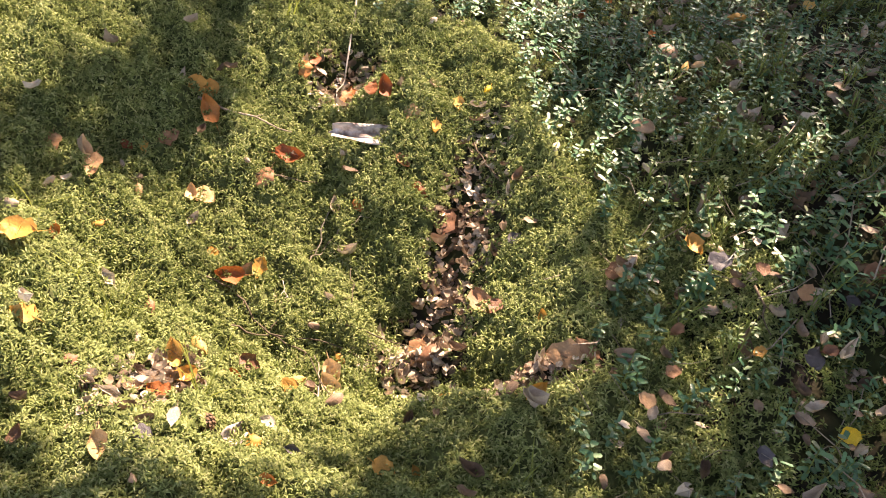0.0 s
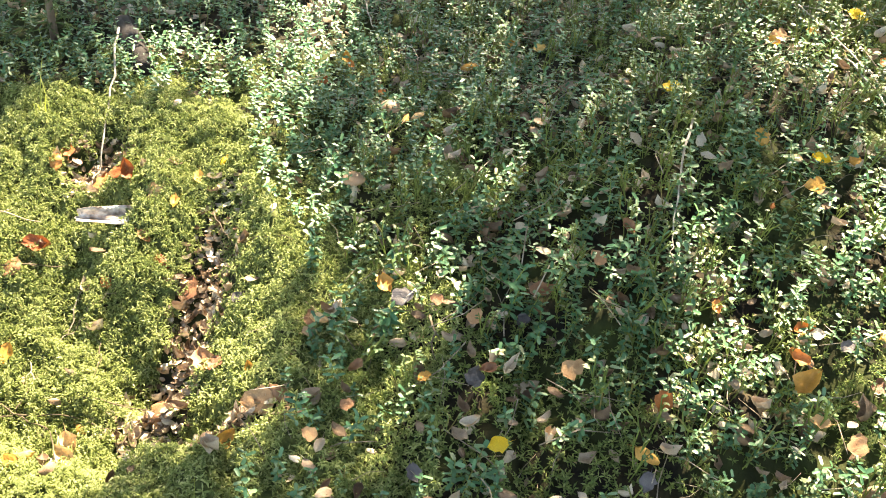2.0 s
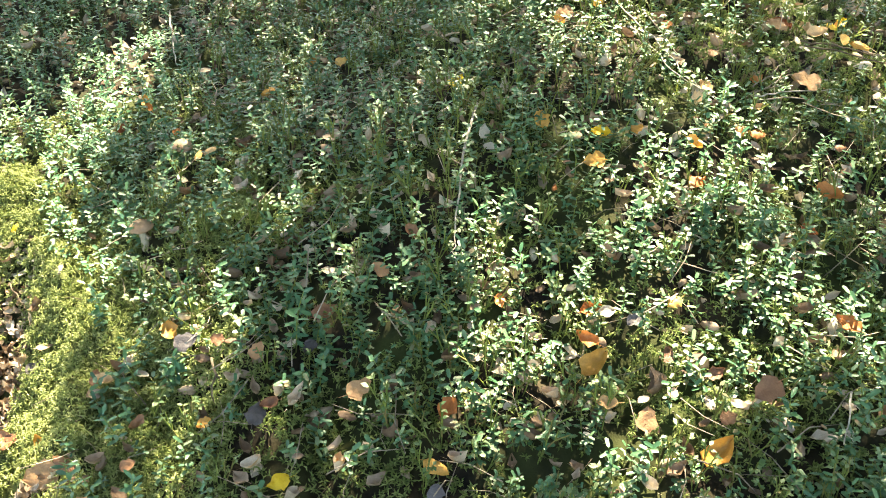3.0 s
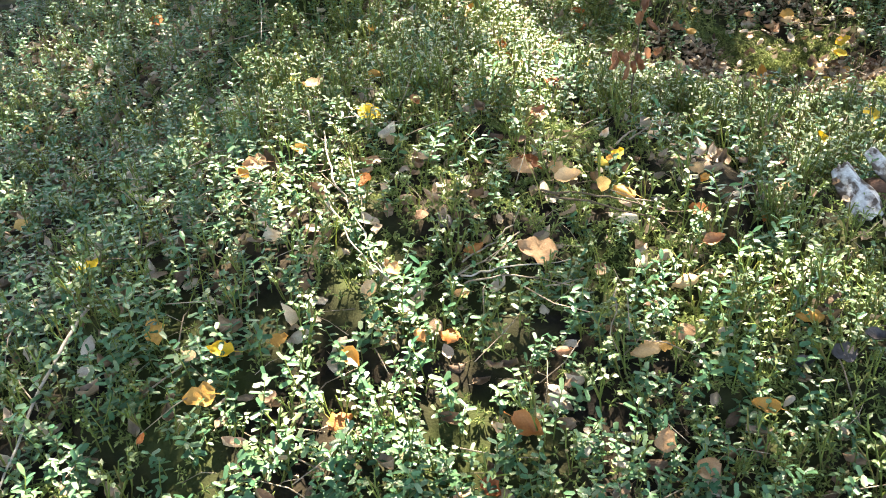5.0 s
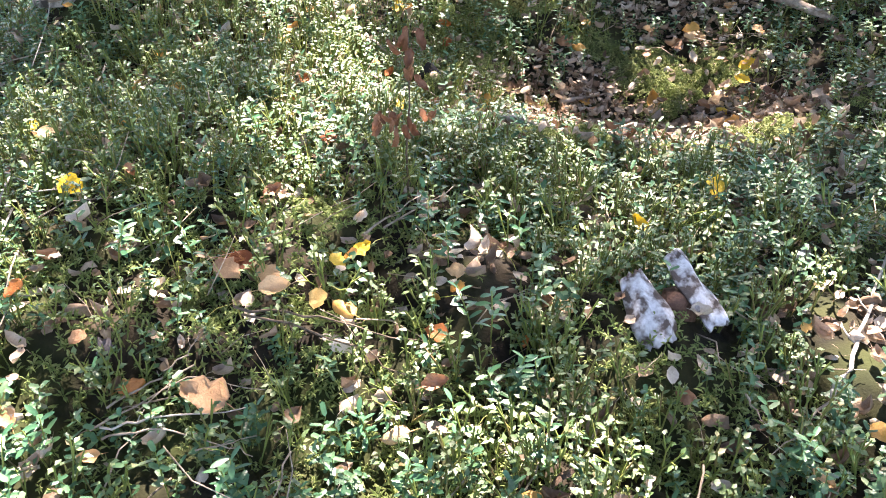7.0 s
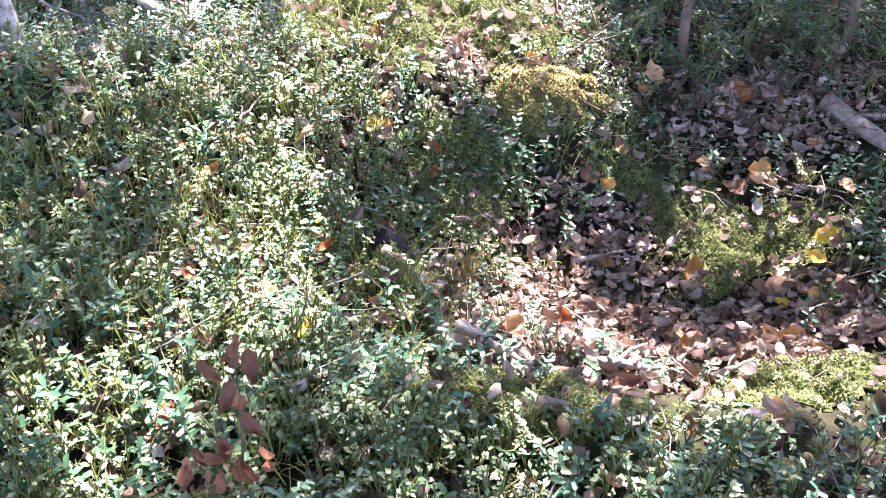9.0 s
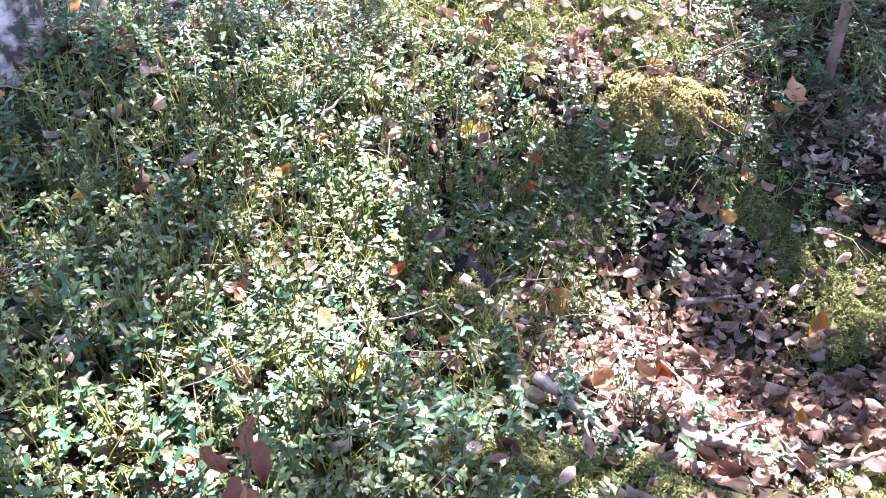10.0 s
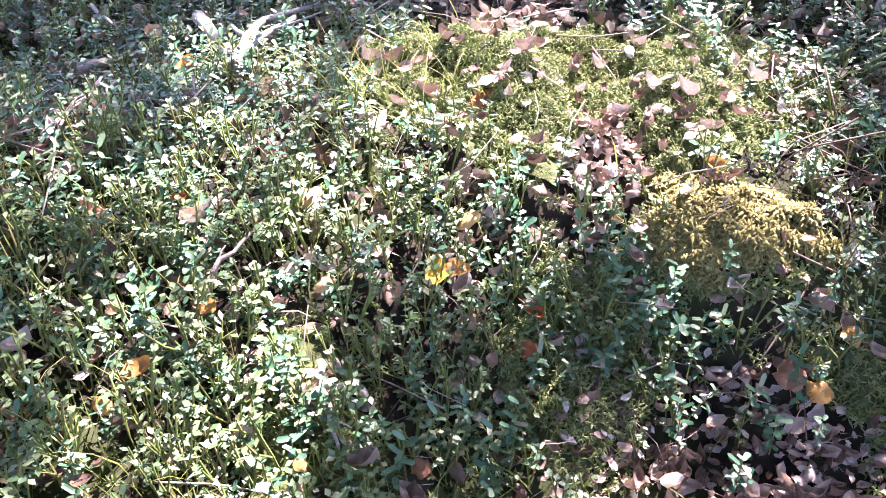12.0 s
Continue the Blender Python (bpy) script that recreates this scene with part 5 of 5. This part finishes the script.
# ---- spruce saplings ----
def spruce(x, y, height, seed, label, first=0.12, reach=0.42):
    r = random.Random(seed)
    base = thing("spruce_sapling", label, "tree", "spruce saplings")
    base.location = (x, y, float(ground_z(x, y)) - 0.02)
    lean = Vector((r.uniform(-0.05, 0.05), r.uniform(-0.05, 0.05), 1))
    part("trunk", tube([tuple(lean * height * k / 8) for k in range(9)], [0.017 * (1 - 0.8 * k / 8) for k in range(9)], 9), M_TRUNK, base)
    z, w = first, 0
    while z < height * 0.95:
        for k in range(5):
            a = 1.257 * k + w * 0.6 + r.uniform(-0.25, 0.25)
            ln = reach * (1 - z / height) ** 0.7 * r.uniform(0.7, 1.1) + 0.05
            pts = [lean * z + Vector((math.cos(a), math.sin(a), 0)) * ln * u + Vector((0, 0, 0.12 * ln * u - 0.5 * ln * u * u)) for u in np.linspace(0, 1, 6)]
            shapes = [tube([tuple(p) for p in pts], [0.0035 * (1 - 0.12 * j) for j in range(6)], 4)]
            sprays = [(pts[j], pts[min(j + 1, 5)]) for j in range(5)]
            for j in range(1, 5):
                for s in (-1, 1):
                    d = (pts[j + 1] - pts[j]).normalized()
                    q = pts[j] + (d + Vector((-d.y, d.x, -0.15)) * s).normalized() * ln * 0.32 * (1.15 - j / 6)
                    shapes.append(tube([tuple(pts[j]), tuple(q)], [0.002, 0.001], 3))
                    sprays.append((pts[j], q))
            for p, q in sprays:
                m = max(4, int((q - p).length / 0.0035))
                d = (q - p).normalized()
                for i in range(m):
                    c = p.lerp(q, i / m)
                    o = Vector((r.uniform(-1, 1), r.uniform(-1, 1), r.uniform(-0.4, 1))).normalized()
                    e = c + (d * 0.7 + o * 0.75) * 0.017
                    sd = d.cross(o).normalized() * 0.0017
                    shapes.append((np.array([tuple(c - sd), tuple(c + sd), tuple(e)]), np.array([(0, 1, 2)])))
            part("branch", joined(shapes), M_NEEDLE, base)
        z += 0.1
        w += 1


spruce(3.47, 4.88, 1.3, 5, "small spruce sapling with drooping green needled branches", 0.3, 0.34)
spruce(3.98, 4.92, 0.9, 6, "small spruce sapling with drooping green needled branches", 0.16, 0.4)
spruce(-0.78, 2.95, 0.5, 9, "low spruce seedling beside the mossy log", 0.1, 0.22)

# ---- a seedling with withered hanging leaves ----
wither = thing("withered_seedling", "small seedling with hanging withered brown leaves", "shrub")
WX, WY = 2.62, 2.9
wither.location = (WX, WY, float(ground_z(WX, WY)))
part("stem", tube([(0, 0, -0.01), (0.005, 0.01, 0.12), (0.02, 0.03, 0.22), (0.03, 0.05, 0.38)], [0.0028, 0.0024, 0.002, 0.0012], 6), M_DARKTWIG, wither)
wr = random.Random(12)
wm = tri_mesh("leaf", *dry_leaf(0.055, 0.034, 0.5, 77, 5), M_WITHER)
for k in range(22):
    low = k < 14
    q = new("leaf", wm)
    q.parent = wither
    x, z = (wr.uniform(-0.07, 0.07), wr.uniform(0.15, 0.21)) if low else (wr.uniform(-0.02, 0.05), wr.uniform(0.26, 0.36))
    q.matrix_basis = pose(x, wr.uniform(-0.04, 0.04) + 0.1 * z, z, wr.uniform(-25, 25), 70 + wr.uniform(-25, 20), wr.uniform(0, 360)) @ Matrix.Scale(wr.uniform(0.55, 0.88), 4)

# ---- dead needle spray ----
spray = thing("dead_needle_spray", "rust-brown dead pine needle spray lying on moss", "needles")
spray.location = (2.31, 2.6, rest_z(2.31, 2.6))
nr = random.Random(5)
for k in range(34):
    part("needle", blade(nr.uniform(0.05, 0.085), 0.0016, nr.uniform(-0.3, 0.6), nr.uniform(-0.05, 0.5), 3, nr.uniform(2.2, 3.9), (nr.uniform(-0.006, 0.006), nr.uniform(-0.006, 0.006), 0)), M_RUST, spray)

# ---- dry brush on the far bank ----
bx, by = scattered(1500, 3.1, 4.5, 4.3, 5.4, lambda x, y: 0.1 + 0.9 * spots(x, y, (3.78, 4.92, 0.6, 0.35, 0)))
bt = [tube([(-0.07, 0, 0), (0, 0.008, 0.012), (0.07, -0.004, 0)], [0.0014, 0.0012, 0.0007], 3), tube([(-0.05, 0, 0), (0.01, -0.01, 0.02), (0.06, 0, 0.035)], [0.0012, 0.001, 0.0006], 3)]
k = len(bx)
v, t = strewn(bt, RNG.integers(0, 2, k), np.stack([bx, by, ground_z(bx, by) + RNG.uniform(0.01, 0.07, k)], 1), RNG.uniform(0, 7, k), RNG.uniform(0, 1.2, k), RNG.uniform(0, 7, k), RNG.uniform(0.7, 1.8, k))
tagged(new("dry_brush", tri_mesh("dry_brush", v, t, M_DARKTWIG)), "tangle of thin dry grey-brown twigs on the bank", "twigs", kind="stuff")
bx, by = scattered(2600, 0.2, 4.3, 0.8, 5.3, lambda x, y: 0.6 - 0.3 * bare_at(x, y))
k = len(bx)
v, t = strewn(bt, RNG.integers(0, 2, k), np.stack([bx, by, ground_z(bx, by) + RNG.uniform(0.01, 0.07, k)], 1), RNG.uniform(0, 7, k), RNG.uniform(0, 0.8, k), RNG.uniform(0, 7, k), RNG.uniform(0.5, 1.5, k))
tagged(new("thin_twigs", tri_mesh("thin_twigs", v, t, M_TWIG)), "scattered thin grey-brown dead twigs among the shrubs", "twigs", kind="stuff")

# ---- unseen trees added so that their crowns shade the place ----
def lit_at(x, y):
    """Where gaps are left in the added crowns so that sun patches reach the ground."""
    s = spots(x, y, (-0.24, 2.05, 0.38, 0.44, 0), (-0.5, 1.4, 0.5, 0.46, 0), (-0.1, 1.68, 0.36, 0.28, 0), (-0.36, 0.97, 0.28, 0.12, 0), (0.0, 2.42, 0.2, 0.34, 0), (-1.28, 2.2, 0.28, 0.6, -25), (2.55, 4.42, 0.25, 0.13, 0), (2.5, 4.8, 0.3, 0.25, 0), (-0.62, 1.85, 0.12, 0.2, 0), (-0.85, 1.2, 0.16, 0.25, 0),
              (0.1, 3, 0.16, 0.5, -10), (0.02, 1.5, 0.2, 0.2, 0), (1.35, 1.62, 0.1, 0.3, 0), (1.3, 1.38, 0.1, 0.16, 0), (1.95, 1.5, 0.32, 0.12, 0), (1.65, 1.62, 0.2, 0.1, 0), (2.4, 2.75, 0.1, 0.12, 0),
              (2.43, 3.32, 0.12, 0.5, -6), (2.33, 3.88, 0.16, 0.25, 0), (3.48, 2.5, 0.12, 0.2, 0), (2.56, 2.5, 0.12, 0.06, 0), (2.44, 3.47, 0.17, 0.2, 30), (2.36, 3.1, 0.16, 0.12, 0),
              (3.07, 3.9, 0.18, 0.25, 15), (2.6, 4.85, 0.38, 0.34, 0), (2.23, 4.3, 0.2, 0.2, 0), (3.6, 4.2, 0.16, 0.08, 0), (2.35, 3.83, 0.16, 0.25, 0), (3.04, 4.63, 0.28, 0.24, 0), (2.96, 4.5, 0.2, 0.14, 0), (2.92, 4.24, 0.05, 0.12, 0), (3.45, 4.26, 0.12, 0.1, 0), (3.5, 3.5, 0.2, 0.08, 0), (0.14, 2.0, 0.17, 0.26, 0), (-0.45, 2.3, 0.3, 0.26, 0), (-0.1, 1.9, 0.25, 0.3, 0), (-0.3, 2.85, 0.2, 0.2, 0), (1.97, 4.8, 0.3, 0.12, -15), (2.95, 4.95, 0.3, 0.25, 0), (1.62, 1.25, 0.14, 0.12, 0), (1.75, 2.6, 0.18, 0.12, 0),
              (1.9, 1.95, 0.25, 0.12, 0), (2.7, 2.22, 0.16, 0.07, 10))
    return np.clip(2.2 * s - 0.5, 0, 1)


# made-up trunk spots out of view, to carry the shading crowns
SHADE_TREES = [(-3.2, 7.4), (-0.6, 9.0), (2.2, 8.2), (4.6, 9.6), (6.6, 7.6), (1.0, 11.6), (7.6, 11.0), (-5.5, 4.0), (9.5, 5.0), (-4.5, 11.0), (4.5, 15.5), (10.5, 14.0), (-2.0, 15.0)]
crown_x, crown_y = RNG.uniform(-2.6, 5.6, 76000), RNG.uniform(-0.6, 6.6, 76000)


def shade_at(x, y):
    """How close the crowns stand over a place on the ground, along the sun."""
    dapple = np.clip(0.55 + 0.9 * ripple(x, y, 0.17), 0, 1) * spots(x, y, (2.55, 2.2, 0.45, 0.35, 0), (2.08, 2.4, 0.35, 0.4, 0), (0.6, 1.6, 0.4, 0.6, 0), (2.28, 3.95, 0.24, 0.38, 0), (0.6, 4.3, 0.7, 0.6, 0), (1.5, 3.4, 0.4, 0.5, 0), (1.95, 4.05, 0.3, 0.4, 0), (3.0, 2.85, 0.4, 0.3, 0), (1.9, 1.65, 0.45, 0.28, 0), (3.05, 2.25, 0.35, 0.25, 0), (1.5, 4.8, 0.5, 0.3, 0), (2.1, 4.55, 0.3, 0.2, 0), (2.92, 3.45, 0.5, 0.3, 0), (3.6, 4.25, 0.4, 0.3, 0), (3.2, 4.2, 0.3, 0.25, 0), (3.5, 3.65, 0.45, 0.2, 0))
    return 1 - np.clip(1.2 * lit_at(x, y) + 0.7 * dapple + 0.25 * spots(x, y, (0.45, 1.65, 0.3, 0.5, 0), (2.4, 2.05, 0.7, 0.4, 0), (1.7, 2.5, 0.5, 0.6, 0)) + 0.4 * spots(x, y, (3.6, 4.3, 0.3, 0.2, 0), (3.55, 3.62, 0.3, 0.12, 0)), 0, 1)


keep = RNG.random(76000) < shade_at(crown_x, crown_y) ** 1.3
crown_x, crown_y = crown_x[keep], crown_y[keep]
rise = RNG.uniform(3.2, 5.6, len(crown_x))
crown = np.stack([crown_x + TO_SUN.x / TO_SUN.z * rise, crown_y + TO_SUN.y / TO_SUN.z * rise, canopy(crown_x, crown_y) + rise], 1)
wide_x, wide_y = RNG.uniform(-7, 10, 30000), RNG.uniform(-5, 11, 30000)
out = (wide_x < -2.5) | (wide_x > 5.5) | (wide_y < -0.5) | (wide_y > 6.5)
wide_x, wide_y = wide_x[out], wide_y[out]
rise = RNG.uniform(4.5, 7.5, len(wide_x))
wide = np.stack([wide_x + TO_SUN.x / TO_SUN.z * rise, wide_y + TO_SUN.y / TO_SUN.z * rise, rise], 1)
leaf_scale = np.concatenate([RNG.uniform(0.65, 1.05, len(crown)), RNG.uniform(1.6, 2.6, len(wide))])
crown = np.concatenate([crown, wide])
owner = np.argmin(np.stack([np.hypot(crown[:, 0] - a, crown[:, 1] - b) for a, b in SHADE_TREES]), 0)
SPRAY = [oval_leaf(0.1, 0.07, 0.15, 0.1, 1), oval_leaf(0.12, 0.06, 0.1, 0.2, 1)]
for j, (a, b) in enumerate(SHADE_TREES):
    i = np.nonzero(owner == j)[0]
    if len(i) < 20:
        continue
    tree = thing("birch_tree", "unseen leafy birch added so its crown shades the forest floor", "tree", "shading trees")
    gz = float(ground_z(a, b))
    tree.location = (a, b, gz)
    r = random.Random(j)
    part("trunk", tube([(r.uniform(-0.05, 0.05), r.uniform(-0.05, 0.05), 8.5 * q / 9 - 0.05) for q in range(10)], [0.14 * (1 - 0.85 * q / 9) for q in range(10)], 14), M_TRUNK, tree)
    for q in range(12):
        c = crown[i[r.randrange(len(i))]] - np.array([a, b, gz])
        z0 = max(2.2, c[2] - 0.5 * math.hypot(c[0], c[1]))
        part("branch", tube([(0, 0, z0), (c[0] * 0.5, c[1] * 0.5, (z0 + c[2]) / 2 + 0.1), tuple(c)], [0.016, 0.008, 0.003], 6), M_TRUNK, tree)
    k = len(i)
    v, t = strewn(SPRAY, RNG.integers(0, 2, k), crown[i] - np.array([a, b, gz]), RNG.uniform(0, 7, k), RNG.uniform(0, 1.3, k), RNG.uniform(0, 7, k), leaf_scale[i])
    part("crown", (v, t), M_CROWN, tree, "dense green leaves with gaps left for the sun patches")
